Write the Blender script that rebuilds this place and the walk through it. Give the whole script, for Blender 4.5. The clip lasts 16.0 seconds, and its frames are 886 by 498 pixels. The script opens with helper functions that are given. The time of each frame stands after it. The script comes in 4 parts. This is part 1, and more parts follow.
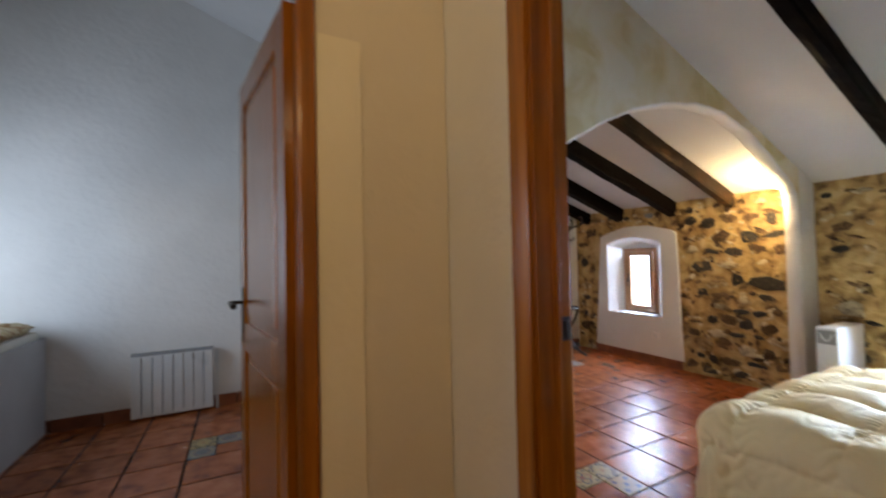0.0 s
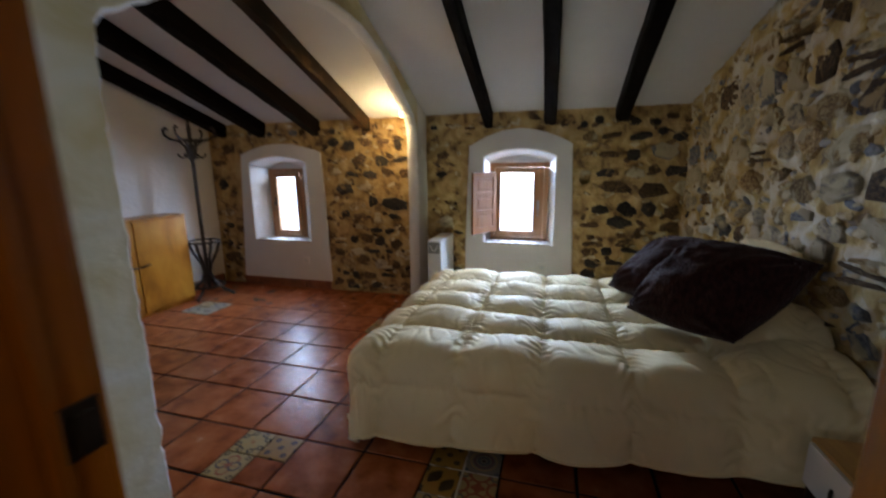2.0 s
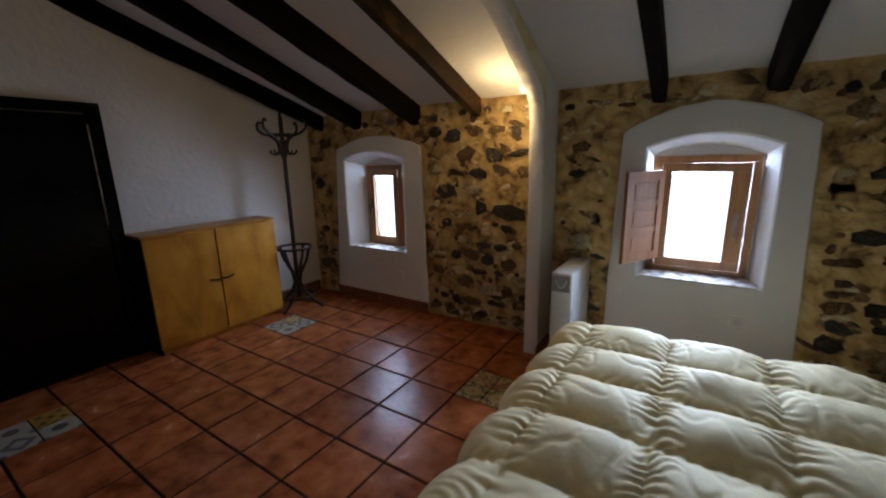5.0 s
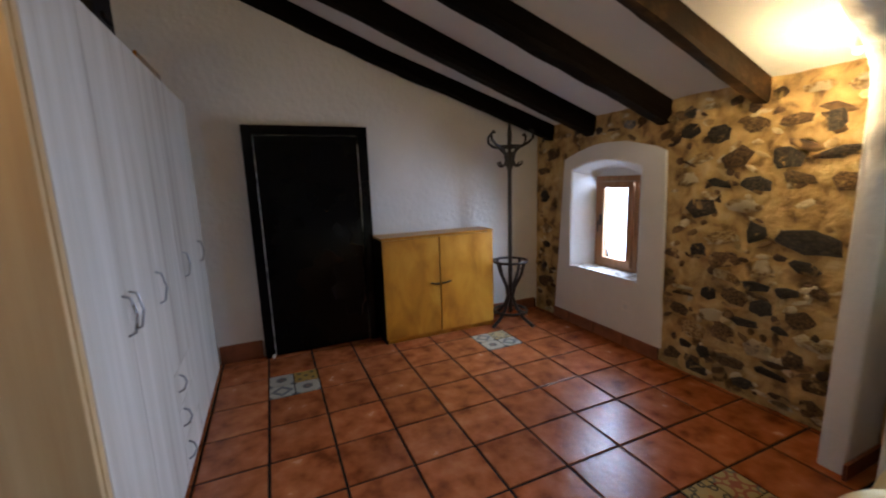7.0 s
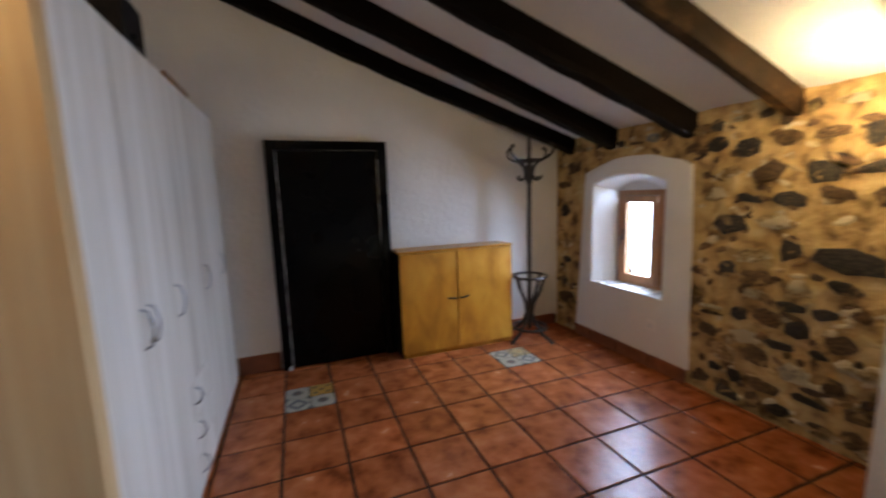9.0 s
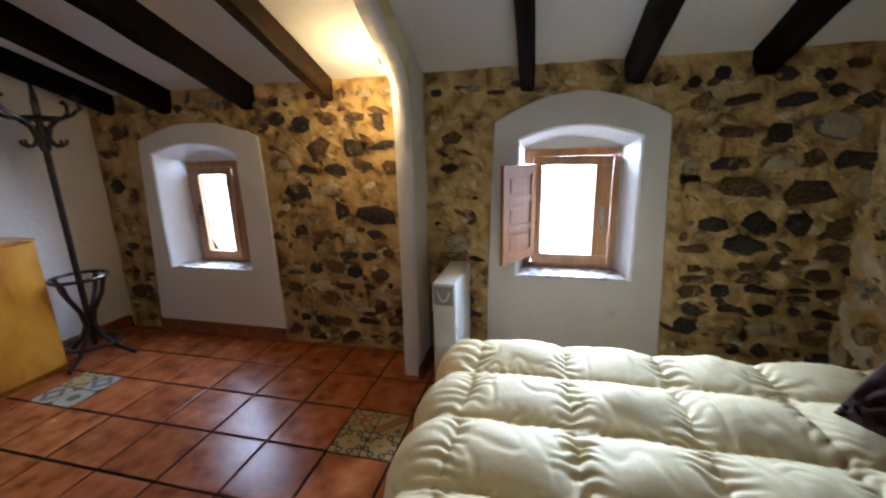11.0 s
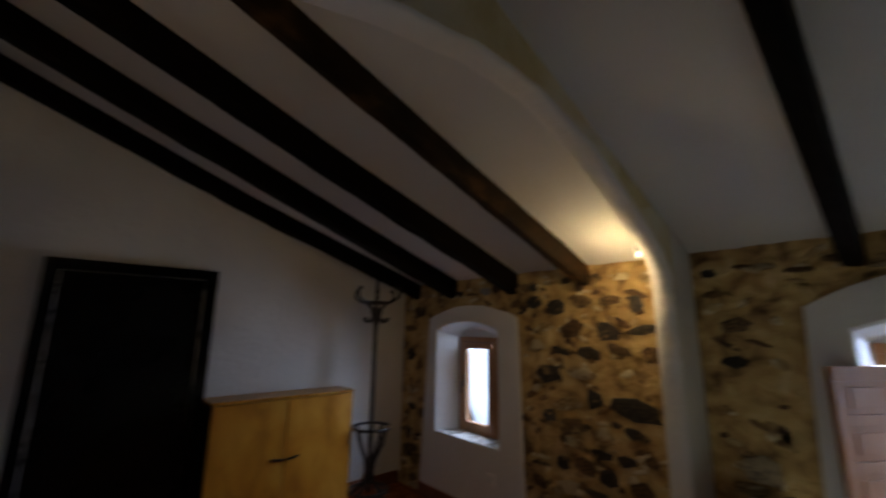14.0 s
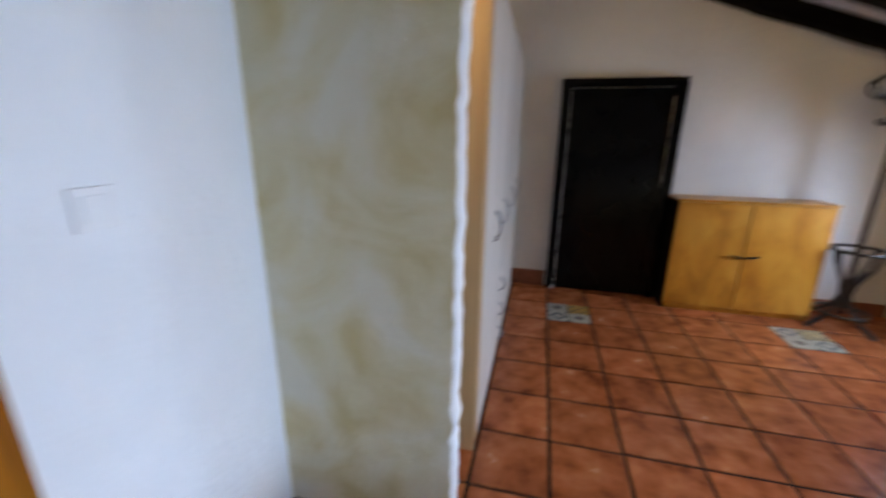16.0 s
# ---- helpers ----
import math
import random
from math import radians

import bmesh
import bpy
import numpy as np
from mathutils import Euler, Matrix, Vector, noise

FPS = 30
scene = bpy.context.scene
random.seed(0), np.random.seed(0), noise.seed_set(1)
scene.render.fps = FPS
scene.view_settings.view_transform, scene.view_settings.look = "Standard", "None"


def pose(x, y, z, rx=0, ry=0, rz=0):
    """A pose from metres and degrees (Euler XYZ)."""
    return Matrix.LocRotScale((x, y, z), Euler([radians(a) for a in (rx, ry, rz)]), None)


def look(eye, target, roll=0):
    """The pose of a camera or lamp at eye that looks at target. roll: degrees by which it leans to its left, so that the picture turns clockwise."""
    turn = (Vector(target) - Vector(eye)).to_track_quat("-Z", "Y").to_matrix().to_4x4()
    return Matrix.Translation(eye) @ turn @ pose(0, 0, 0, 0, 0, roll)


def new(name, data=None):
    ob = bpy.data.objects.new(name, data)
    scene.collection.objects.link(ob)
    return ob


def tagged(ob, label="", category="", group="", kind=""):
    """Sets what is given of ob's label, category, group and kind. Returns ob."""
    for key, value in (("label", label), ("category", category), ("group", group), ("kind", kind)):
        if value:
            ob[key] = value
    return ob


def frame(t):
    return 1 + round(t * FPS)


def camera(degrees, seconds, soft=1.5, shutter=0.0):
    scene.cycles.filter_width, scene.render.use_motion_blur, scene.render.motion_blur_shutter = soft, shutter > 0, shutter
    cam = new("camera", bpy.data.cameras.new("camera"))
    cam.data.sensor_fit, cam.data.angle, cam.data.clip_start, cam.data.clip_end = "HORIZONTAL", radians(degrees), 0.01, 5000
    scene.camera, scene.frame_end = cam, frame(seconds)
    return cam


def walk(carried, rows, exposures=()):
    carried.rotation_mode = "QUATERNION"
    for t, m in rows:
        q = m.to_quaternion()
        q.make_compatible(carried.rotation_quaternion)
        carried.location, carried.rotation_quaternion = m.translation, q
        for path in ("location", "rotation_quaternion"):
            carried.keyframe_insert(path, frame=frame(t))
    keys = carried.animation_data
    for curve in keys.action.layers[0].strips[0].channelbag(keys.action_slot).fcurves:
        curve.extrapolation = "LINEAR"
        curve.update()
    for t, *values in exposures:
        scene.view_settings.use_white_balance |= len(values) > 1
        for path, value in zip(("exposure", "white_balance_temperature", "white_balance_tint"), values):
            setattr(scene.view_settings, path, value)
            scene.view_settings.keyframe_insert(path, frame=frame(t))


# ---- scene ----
cam = camera(96.4, 16.0, soft=2.0, shutter=0.5)
PATH = [
    (0, (-1.72, -3.537, 1.317), (-0.801, -1.761, 1.367), -1.2),
    (0.5, (-1.584, -3.499, 1.294), (-0.389, -1.899, 1.196), -1.8),
    (1, (-1.475, -3.326, 1.311), (0.123, -2.123, 1.286), -3.1),
    (1.5, (-1.387, -3.253, 1.415), (0.453, -2.496, 1.219), -2.3),
    (2, (-1.238, -3.244, 1.396), (0.649, -2.717, 0.994), -0.6),
    (2.2, (-1.156, -3.281, 1.38), (0.69, -2.766, 0.807), -0.5),
    (2.5, (-1.102, -3.225, 1.405), (0.689, -2.806, 0.619), 0.8),
    (3, (-0.953, -3.115, 1.413), (0.785, -2.944, 0.437), 1.8),
    (3.5, (-0.832, -3.031, 1.458), (1.004, -2.776, 0.707), 3.5),
    (3.7, (-0.752, -3.027, 1.458), (1.043, -2.511, 0.743), 2.1),
    (5.8, (0.055, -2.782, 1.458), (1.49, -1.432, 1.111), 0.6),
    (6, (0.108, -2.771, 1.419), (1.408, -1.285, 1.1), 1.4),
    (6.5, (0.171, -2.754, 1.394), (1.156, -1.044, 1.069), -0.9),
    (7, (0.136, -2.738, 1.406), (0.913, -0.925, 1.071), -2.0),
    (7.5, (0.113, -2.726, 1.415), (0.705, -0.846, 1.077), -2.4),
    (8, (0.088, -2.714, 1.427), (0.465, -0.78, 1.088), -2.6),
    (8.5, (0.096, -2.709, 1.437), (0.504, -0.778, 1.112), -2.1),
    (9, (0.167, -2.719, 1.417), (0.855, -0.86, 1.147), -1.9),
    (9.5, (0.219, -2.704, 1.42), (1.49, -1.175, 1.207), -1.1),
    (10, (0.212, -2.661, 1.41), (1.926, -1.645, 1.228), -0.9),
    (10.2, (0.216, -2.653, 1.426), (2.022, -1.818, 1.222), -0.8),
    (12.3, (0.192, -2.759, 1.435), (2.084, -2.558, 0.818), 0.9),
    (12.5, (0.213, -2.758, 1.416), (2.13, -2.554, 0.884), 1.3),
    (13, (0.231, -2.719, 1.448), (2.175, -2.275, 1.289), -0.1),
    (13.5, (0.26, -2.698, 1.46), (1.997, -1.739, 1.706), 0.7),
    (14, (0.259, -2.719, 1.477), (1.541, -1.236, 1.871), 0.8),
    (14.5, (0.231, -2.75, 1.472), (0.928, -0.886, 1.67), -0.6),
    (15, (0.172, -2.809, 1.46), (0.566, -0.85, 1.37), 0.7),
    (15.5, (-0.002, -2.916, 1.449), (0.143, -0.952, 1.098), 1.8),
    (16, (-0.138, -3.035, 1.438), (-0.591, -1.17, 0.873), 0.7),
]
EXPOSURES = [(0, -0.1), (0.5, -0.25), (1, -0.6), (1.5, -1.05), (2, -1.3), (2.5, -1.25), (3, -0.7), (3.7, -0.4), (5.8, -2.6), (6.1, -2.5), (6.5, -1.7), (7, -0.9), (8, -0.6), (9, -0.6), (9.5, -0.7), (10.2, -0.5), (12.3, -2.3), (13, -2.3), (13.5, -2.2), (14, -2.5), (14.5, -1.8), (15, -0.7), (16, -0.4)]
walk(cam, [(t, look(e, g, r)) for t, e, g, r in PATH], EXPOSURES)

# ---- world and lights ----
world = bpy.data.worlds.new("sky")
scene.world = world
world.use_nodes = True
wn = world.node_tree
sky = wn.nodes.new("ShaderNodeTexSky")
sky.sky_type, sky.sun_disc, sky.sun_elevation, sky.sun_rotation = "NISHITA", False, radians(42), radians(160)
wn.links.new(sky.outputs[0], wn.nodes["Background"].inputs[0])
wn.nodes["Background"].inputs[1].default_value = 0.12


def lamp(name, kind, energy, colour, m, **more):
    data = bpy.data.lights.new(name, kind)
    data.energy, data.color = energy, colour
    for key, value in more.items():
        if key == "size":
            data.size = value
        if key == "size_y":
            data.shape, data.size_y = "RECTANGLE", value
        if key == "radius":
            data.shadow_soft_size = value
        if key == "cone":
            data.spot_size, data.spot_blend = radians(value), 0.6
        if key == "spread":
            data.spread = radians(value)
    ob = new(name, data)
    ob.matrix_world = m
    return ob


DAY = (0.66, 0.80, 1.0)
WARM = (1.0, 0.70, 0.34)
lamp("sun", "SUN", 2.0, (1.0, 0.95, 0.86), look((0, 0, 5), (-2.2, -1.2, 0)))
lamp("window_daylight", "AREA", 124, (0.56, 0.71, 1.0), look((3.08, -0.15, 1.05), (2.0, -0.15, 0.55)), size=0.84, size_y=1.22, spread=118)
lamp("window_daylight", "AREA", 250, (0.55, 0.70, 1.0), look((3.08, -2.91, 1.05), (2.0, -2.95, 0.62)), size=0.82, size_y=1.25, spread=104)
lamp("far_room_daylight", "AREA", 33, DAY, look((-4.0, -0.4, 1.5), (-2.0, -0.2, 1.0)), size=0.9, size_y=1.1)
lamp("hall_lamp", "POINT", 25, (1.0, 0.70, 0.34), pose(-2.3, -3.7, 2.3), radius=0.08)
lamp("niche_spot", "POINT", 29, WARM, pose(2.40, -1.69, 1.79), radius=0.02)
lamp("arch_spot", "POINT", 10, WARM, pose(-0.72, -1.70, 2.13), radius=0.02)


# ---- materials ----
def nodes_of(name):
    m = bpy.data.materials.new(name)
    m.use_nodes = True
    return m, m.node_tree, m.node_tree.nodes["Principled BSDF"]


def surface(name, stops, scale=4.0, spec=0.5, detail=6.0, rough=0.7, bump=0.0, bump_scale=60.0, stretch=(1, 1, 1), vary=0.0, coat=0.0, metal=0.0, sheen=0.0, rough_vary=0.1, coarse=0.0, distortion=0.0, smear=None):
    """A mottled surface: colour stops along a noise, a fine bump, and a shift of value from object to object."""
    m, t, b = nodes_of(name)
    link = t.links.new
    co = t.nodes.new("ShaderNodeTexCoord")
    mp = t.nodes.new("ShaderNodeMapping")
    mp.inputs["Scale"].default_value = stretch
    link(co.outputs["Object"], mp.inputs["Vector"])
    vec = mp.outputs[0]
    info = t.nodes.new("ShaderNodeObjectInfo")
    if vary:
        add = t.nodes.new("ShaderNodeVectorMath")
        add.operation = "ADD"
        sc = t.nodes.new("ShaderNodeMath")
        sc.operation, sc.inputs[1].default_value = "MULTIPLY", 37.0
        link(info.outputs["Random"], sc.inputs[0])
        link(vec, add.inputs[0])
        link(sc.outputs[0], add.inputs[1])
        vec = add.outputs[0]
    n = t.nodes.new("ShaderNodeTexNoise")
    n.inputs["Scale"].default_value, n.inputs["Detail"].default_value, n.inputs["Distortion"].default_value = scale, detail, distortion
    link(vec, n.inputs["Vector"])
    ramp = t.nodes.new("ShaderNodeValToRGB")
    els = ramp.color_ramp.elements
    while len(els) < len(stops):
        els.new(0.5)
    for e, (p, c) in zip(els, stops):
        e.position, e.color = p, (*c, 1)
    link(n.outputs["Fac"], ramp.inputs[0])
    out = ramp.outputs[0]
    if vary:
        hsv = t.nodes.new("ShaderNodeHueSaturation")
        mr = t.nodes.new("ShaderNodeMapRange")
        mr.inputs["To Min"].default_value, mr.inputs["To Max"].default_value = 1 - vary, 1 + vary
        link(info.outputs["Random"], mr.inputs["Value"])
        link(mr.outputs[0], hsv.inputs["Value"])
        link(out, hsv.inputs["Color"])
        out = hsv.outputs[0]
    if smear:
        geo = t.nodes.new("ShaderNodeNewGeometry")
        sn = t.nodes.new("ShaderNodeTexNoise")
        sn.inputs["Scale"].default_value, sn.inputs["Detail"].default_value, sn.inputs["Distortion"].default_value = smear[1], 8, 0.8
        link(geo.outputs["Position"], sn.inputs["Vector"])
        sm = t.nodes.new("ShaderNodeMapRange")
        sm.inputs["From Min"].default_value, sm.inputs["From Max"].default_value = smear[2], smear[2] + 0.07
        link(sn.outputs["Fac"], sm.inputs["Value"])
        sx = t.nodes.new("ShaderNodeMix")
        sx.data_type = "RGBA"
        link(sm.outputs[0], sx.inputs[0])
        link(out, sx.inputs[6])
        sx.inputs[7].default_value = (*smear[0], 1)
        out = sx.outputs[2]
    link(out, b.inputs["Base Color"])
    rr = t.nodes.new("ShaderNodeMapRange")
    rr.inputs["To Min"].default_value, rr.inputs["To Max"].default_value = max(0.02, rough - rough_vary), min(1, rough + rough_vary)
    link(n.outputs["Fac"], rr.inputs["Value"])
    link(rr.outputs[0], b.inputs["Roughness"])
    b.inputs["Metallic"].default_value = metal
    b.inputs["Specular IOR Level"].default_value = spec
    b.inputs["Coat Weight"].default_value = coat
    b.inputs["Coat Roughness"].default_value = 0.12
    b.inputs["Sheen Weight"].default_value = sheen
    if bump:
        n2 = t.nodes.new("ShaderNodeTexNoise")
        n2.inputs["Scale"].default_value, n2.inputs["Detail"].default_value = bump_scale, 5
        link(vec, n2.inputs["Vector"])
        h = n2.outputs["Fac"]
        if coarse:
            mix = t.nodes.new("ShaderNodeMath")
            mix.operation, mix.inputs[1].default_value = "MULTIPLY_ADD", coarse
            link(n.outputs["Fac"], mix.inputs[0])
            link(h, mix.inputs[2])
            h = mix.outputs[0]
        bp = t.nodes.new("ShaderNodeBump")
        bp.inputs["Strength"].default_value, bp.inputs["Distance"].default_value = 1.0, bump
        link(h, bp.inputs["Height"])
        link(bp.outputs[0], b.inputs["Normal"])
    return m


def pattern(name, ground, layers):
    """A hand-painted cement tile: painted layers (shape, numbers, colour), each repeated by the tile's symmetry."""
    m, t, b = nodes_of(name)
    link = t.links.new
    co = t.nodes.new("ShaderNodeTexCoord")

    def mth(op, a, c=None):
        n = t.nodes.new("ShaderNodeMath")
        n.operation = op
        for k, v in enumerate((a, c)):
            if v is None:
                continue
            if isinstance(v, (int, float)):
                n.inputs[k].default_value = v
            else:
                link(v, n.inputs[k])
        return n.outputs[0]

    sep = t.nodes.new("ShaderNodeSeparateXYZ")
    link(co.outputs["Object"], sep.inputs[0])
    px, py = sep.outputs[0], sep.outputs[1]
    x, y = mth("ABSOLUTE", px), mth("ABSOLUTE", py)

    def dist(a, c, cx, cy):
        dx, dy = mth("SUBTRACT", a, cx), mth("SUBTRACT", c, cy)
        return mth("SQRT", mth("ADD", mth("MULTIPLY", dx, dx), mth("MULTIPLY", dy, dy)))

    def within(v, lo, hi):
        return mth("MULTIPLY", mth("GREATER_THAN", v, lo), mth("LESS_THAN", v, hi))

    out = None
    for shape, q, colour in layers:
        if shape == "ring":
            mask = within(dist(x, y, q[0], q[1]), q[2], q[3])
        elif shape == "hex":
            mask = mth("LESS_THAN", mth("MAXIMUM", x, mth("ADD", mth("MULTIPLY", x, 0.5), mth("MULTIPLY", y, 0.87))), q[0])
        elif shape == "diamond":
            mask = mth("LESS_THAN", mth("ADD", x, y), q[0])
        elif shape == "lone_ring":
            mask = within(dist(px, py, q[0], q[1]), q[2], q[3])
        elif shape == "band":
            mask = within(mth("ADD", px, py), q[0], q[1])
        elif shape == "cross":
            mask = within(mth("SUBTRACT", x, y), -q[0], q[0])
        elif shape == "star":
            mask = mth("LESS_THAN", mth("MULTIPLY", x, y), q[0])
            mask = mth("MULTIPLY", mask, mth("LESS_THAN", dist(x, y, 0, 0), q[1]))
        else:
            f = mth("SINE", mth("MULTIPLY", mth("ADD", px, mth("MULTIPLY", py, 0.5)), q[0]))
            mask = mth("GREATER_THAN", mth("MULTIPLY", f, mth("SINE", mth("MULTIPLY", py, q[0] * 1.1))), q[1])
        mix = t.nodes.new("ShaderNodeMix")
        mix.data_type = "RGBA"
        link(mask, mix.inputs[0])
        mix.inputs[6].default_value, mix.inputs[7].default_value = (*ground, 1), (*colour, 1)
        if out:
            link(out, mix.inputs[6])
        out = mix.outputs[2]
    worn = t.nodes.new("ShaderNodeTexNoise")
    worn.inputs["Scale"].default_value, worn.inputs["Detail"].default_value = 45, 5
    link(co.outputs["Object"], worn.inputs["Vector"])
    fade = t.nodes.new("ShaderNodeMix")
    fade.data_type = "RGBA"
    link(mth("MULTIPLY", worn.outputs["Fac"], 0.2), fade.inputs[0])
    fade.inputs[7].default_value = (*ground, 1)
    link(out, fade.inputs[6])
    link(fade.outputs[2], b.inputs["Base Color"])
    b.inputs["Roughness"].default_value = 0.3
    return m


white_plaster = surface("white plaster", [(0.3, (0.66, 0.65, 0.63)), (0.7, (0.78, 0.77, 0.75))], scale=1.6, rough=0.85, bump=0.006, bump_scale=22, coarse=0.8)
smooth_plaster = surface("smooth white plaster", [(0.3, (0.70, 0.70, 0.69)), (0.7, (0.80, 0.80, 0.79))], scale=2.0, rough=0.75, bump=0.003, bump_scale=30)
lime = surface("yellow limewash", [(0.38, (0.74, 0.69, 0.54)), (0.52, (0.70, 0.62, 0.40)), (0.64, (0.61, 0.50, 0.25))], scale=3.2, detail=11, rough=0.85, bump=0.006, bump_scale=12, coarse=1.4, distortion=0.7)
ceiling_paint = surface("ceiling plaster", [(0.3, (0.60, 0.60, 0.60)), (0.7, (0.68, 0.68, 0.68))], scale=1.2, rough=0.85, bump=0.004, bump_scale=14)
hall_paint = surface("hall plaster", [(0.3, (0.66, 0.60, 0.50)), (0.7, (0.74, 0.68, 0.58))], scale=1.2, rough=0.8, bump=0.005, bump_scale=26, coarse=0.6)
strip_paint = surface("pale strip", [(0.3, (0.76, 0.70, 0.56)), (0.7, (0.82, 0.77, 0.64))], scale=1.2, rough=0.8, bump=0.004, bump_scale=26)
mortar = surface("ochre lime mortar", [(0.32, (0.13, 0.075, 0.03)), (0.44, (0.40, 0.26, 0.10)), (0.58, (0.54, 0.38, 0.16)), (0.74, (0.62, 0.49, 0.27))], scale=8.5, detail=9, rough=0.9, bump=0.03, bump_scale=18, coarse=1.4, distortion=0.4)
pale_mortar = surface("pale lime mortar", [(0.30, (0.16, 0.115, 0.07)), (0.40, (0.40, 0.27, 0.095)), (0.48, (0.56, 0.42, 0.18)), (0.56, (0.62, 0.55, 0.40)), (0.66, (0.70, 0.67, 0.58))], scale=5.5, detail=9, rough=0.9, bump=0.025, bump_scale=16, coarse=1.4, distortion=0.4)
rock_mats = [
    surface("dark grey stone", [(0.36, (0.012, 0.010, 0.010)), (0.52, (0.040, 0.033, 0.028)), (0.64, (0.10, 0.075, 0.05))], scale=9, rough=0.75, bump=0.010, bump_scale=45, vary=0.35, coarse=1.0, smear=((0.46, 0.31, 0.13), 9.0, 0.60)),
    surface("brown stone", [(0.33, (0.028, 0.015, 0.007)), (0.47, (0.10, 0.055, 0.023)), (0.60, (0.21, 0.13, 0.055))], scale=9, rough=0.8, bump=0.010, bump_scale=45, vary=0.35, coarse=1.0, smear=((0.46, 0.31, 0.13), 9.0, 0.60)),
    surface("ochre stone", [(0.35, (0.15, 0.088, 0.032)), (0.50, (0.32, 0.21, 0.085)), (0.62, (0.48, 0.36, 0.18))], scale=7, rough=0.85, bump=0.010, bump_scale=40, vary=0.25, coarse=1.0, smear=((0.60, 0.52, 0.34), 7.0, 0.48)),
    surface("blue-grey stone", [(0.35, (0.10, 0.11, 0.13)), (0.50, (0.20, 0.21, 0.23)), (0.62, (0.34, 0.32, 0.29))], scale=7, rough=0.8, bump=0.012, bump_scale=40, vary=0.2, coarse=1.2, smear=((0.60, 0.52, 0.34), 7.0, 0.48)),
    surface("pale stone", [(0.32, (0.20, 0.17, 0.14)), (0.45, (0.38, 0.32, 0.23)), (0.56, (0.54, 0.45, 0.28))], scale=6, rough=0.85, bump=0.014, bump_scale=30, vary=0.15, coarse=1.4, smear=((0.60, 0.52, 0.34), 7.0, 0.48)),
]
terracotta = surface("glazed terracotta", [(0.28, (0.16, 0.038, 0.012)), (0.40, (0.27, 0.070, 0.022)), (0.55, (0.36, 0.105, 0.034)), (0.70, (0.43, 0.145, 0.052))], scale=9, detail=9, rough=0.24, bump=0.0016, bump_scale=30, vary=0.14, rough_vary=0.08, coarse=1.0)
skirting_tile = surface("terracotta skirting", [(0.3, (0.15, 0.045, 0.02)), (0.7, (0.30, 0.10, 0.045))], scale=7, rough=0.35, bump=0.002, bump_scale=30, vary=0.15)
grout = surface("dark grout", [(0.3, (0.006, 0.005, 0.004)), (0.7, (0.018, 0.014, 0.011))], scale=12, spec=0.1, rough=0.9, bump=0.002)
old_beam = surface("black-brown wood with painted light and shade", [(0.3, (0.003, 0.002, 0.002)), (0.62, (0.006, 0.004, 0.003)), (0.85, (0.016, 0.010, 0.007))], scale=5, spec=0.05, rough=0.62, bump=0.006, bump_scale=30, stretch=(0.25, 1, 1), coarse=1.0, rough_vary=0.15)
# brown paints lamplight onto one beam and shade into the nightstand's recess
light_shade_brown = surface("brown wood with painted light and shade", [(0.35, (0.010, 0.006, 0.003)), (0.56, (0.026, 0.014, 0.006)), (0.76, (0.13, 0.07, 0.026))], scale=6, spec=0.12, rough=0.7, bump=0.008, bump_scale=30, stretch=(0.7, 1, 1), coarse=1.0)
varnished = surface("orange varnished pine", [(0.3, (0.17, 0.052, 0.004)), (0.55, (0.30, 0.100, 0.007)), (0.75, (0.42, 0.165, 0.016))], scale=9, rough=0.22, bump=0.001, stretch=(3, 3, 0.16), coat=0.4)
window_wood = surface("honey pine", [(0.3, (0.30, 0.13, 0.045)), (0.7, (0.48, 0.24, 0.10))], scale=8, rough=0.4, bump=0.001, stretch=(3, 3, 0.2))
shutter_wood = surface("pale pine", [(0.3, (0.25, 0.095, 0.026)), (0.7, (0.36, 0.155, 0.050))], scale=8, rough=0.45, bump=0.001, stretch=(3, 3, 0.2))
cabinet_wood = surface("honey oak veneer", [(0.32, (0.32, 0.12, 0.010)), (0.5, (0.47, 0.205, 0.020)), (0.70, (0.58, 0.29, 0.040))], scale=3.4, rough=0.33, stretch=(1.6, 1.6, 0.8), vary=0.05, detail=9, distortion=0.5)
shaded_oak = surface("shaded oak veneer", [(0.3, (0.035, 0.014, 0.006)), (0.7, (0.09, 0.036, 0.014))], scale=7, rough=0.45, stretch=(4, 4, 0.4))
oak_top = surface("pale oak veneer", [(0.3, (0.36, 0.19, 0.045)), (0.7, (0.54, 0.32, 0.09))], scale=7, rough=0.45, stretch=(0.4, 4, 4), bump=0.0005)
beech = surface("beech laminate", [(0.3, (0.46, 0.29, 0.13)), (0.7, (0.56, 0.39, 0.20))], scale=5, rough=0.45, stretch=(4, 4, 0.2), bump=0.0005)
white_wood = surface("whitewashed wood", [(0.30, (0.36, 0.31, 0.26)), (0.46, (0.52, 0.48, 0.42)), (0.7, (0.64, 0.60, 0.55))], scale=2.0, detail=6, rough=0.5, stretch=(6, 6, 0.3), vary=0.03)
white_lacquer = surface("white lacquer", [(0.3, (0.72, 0.71, 0.69)), (0.7, (0.78, 0.77, 0.75))], scale=3, rough=0.35)
black_gloss = surface("black gloss paint", [(0.3, (0.002, 0.002, 0.002)), (0.7, (0.004, 0.004, 0.005))], scale=3, spec=0.12, rough=0.16, bump=0.0015, bump_scale=12)
highlight_white = surface("white painted highlight", [(0.35, (0.10, 0.10, 0.10)), (0.5, (0.55, 0.54, 0.52)), (0.7, (0.75, 0.74, 0.72))], scale=30, rough=0.4)
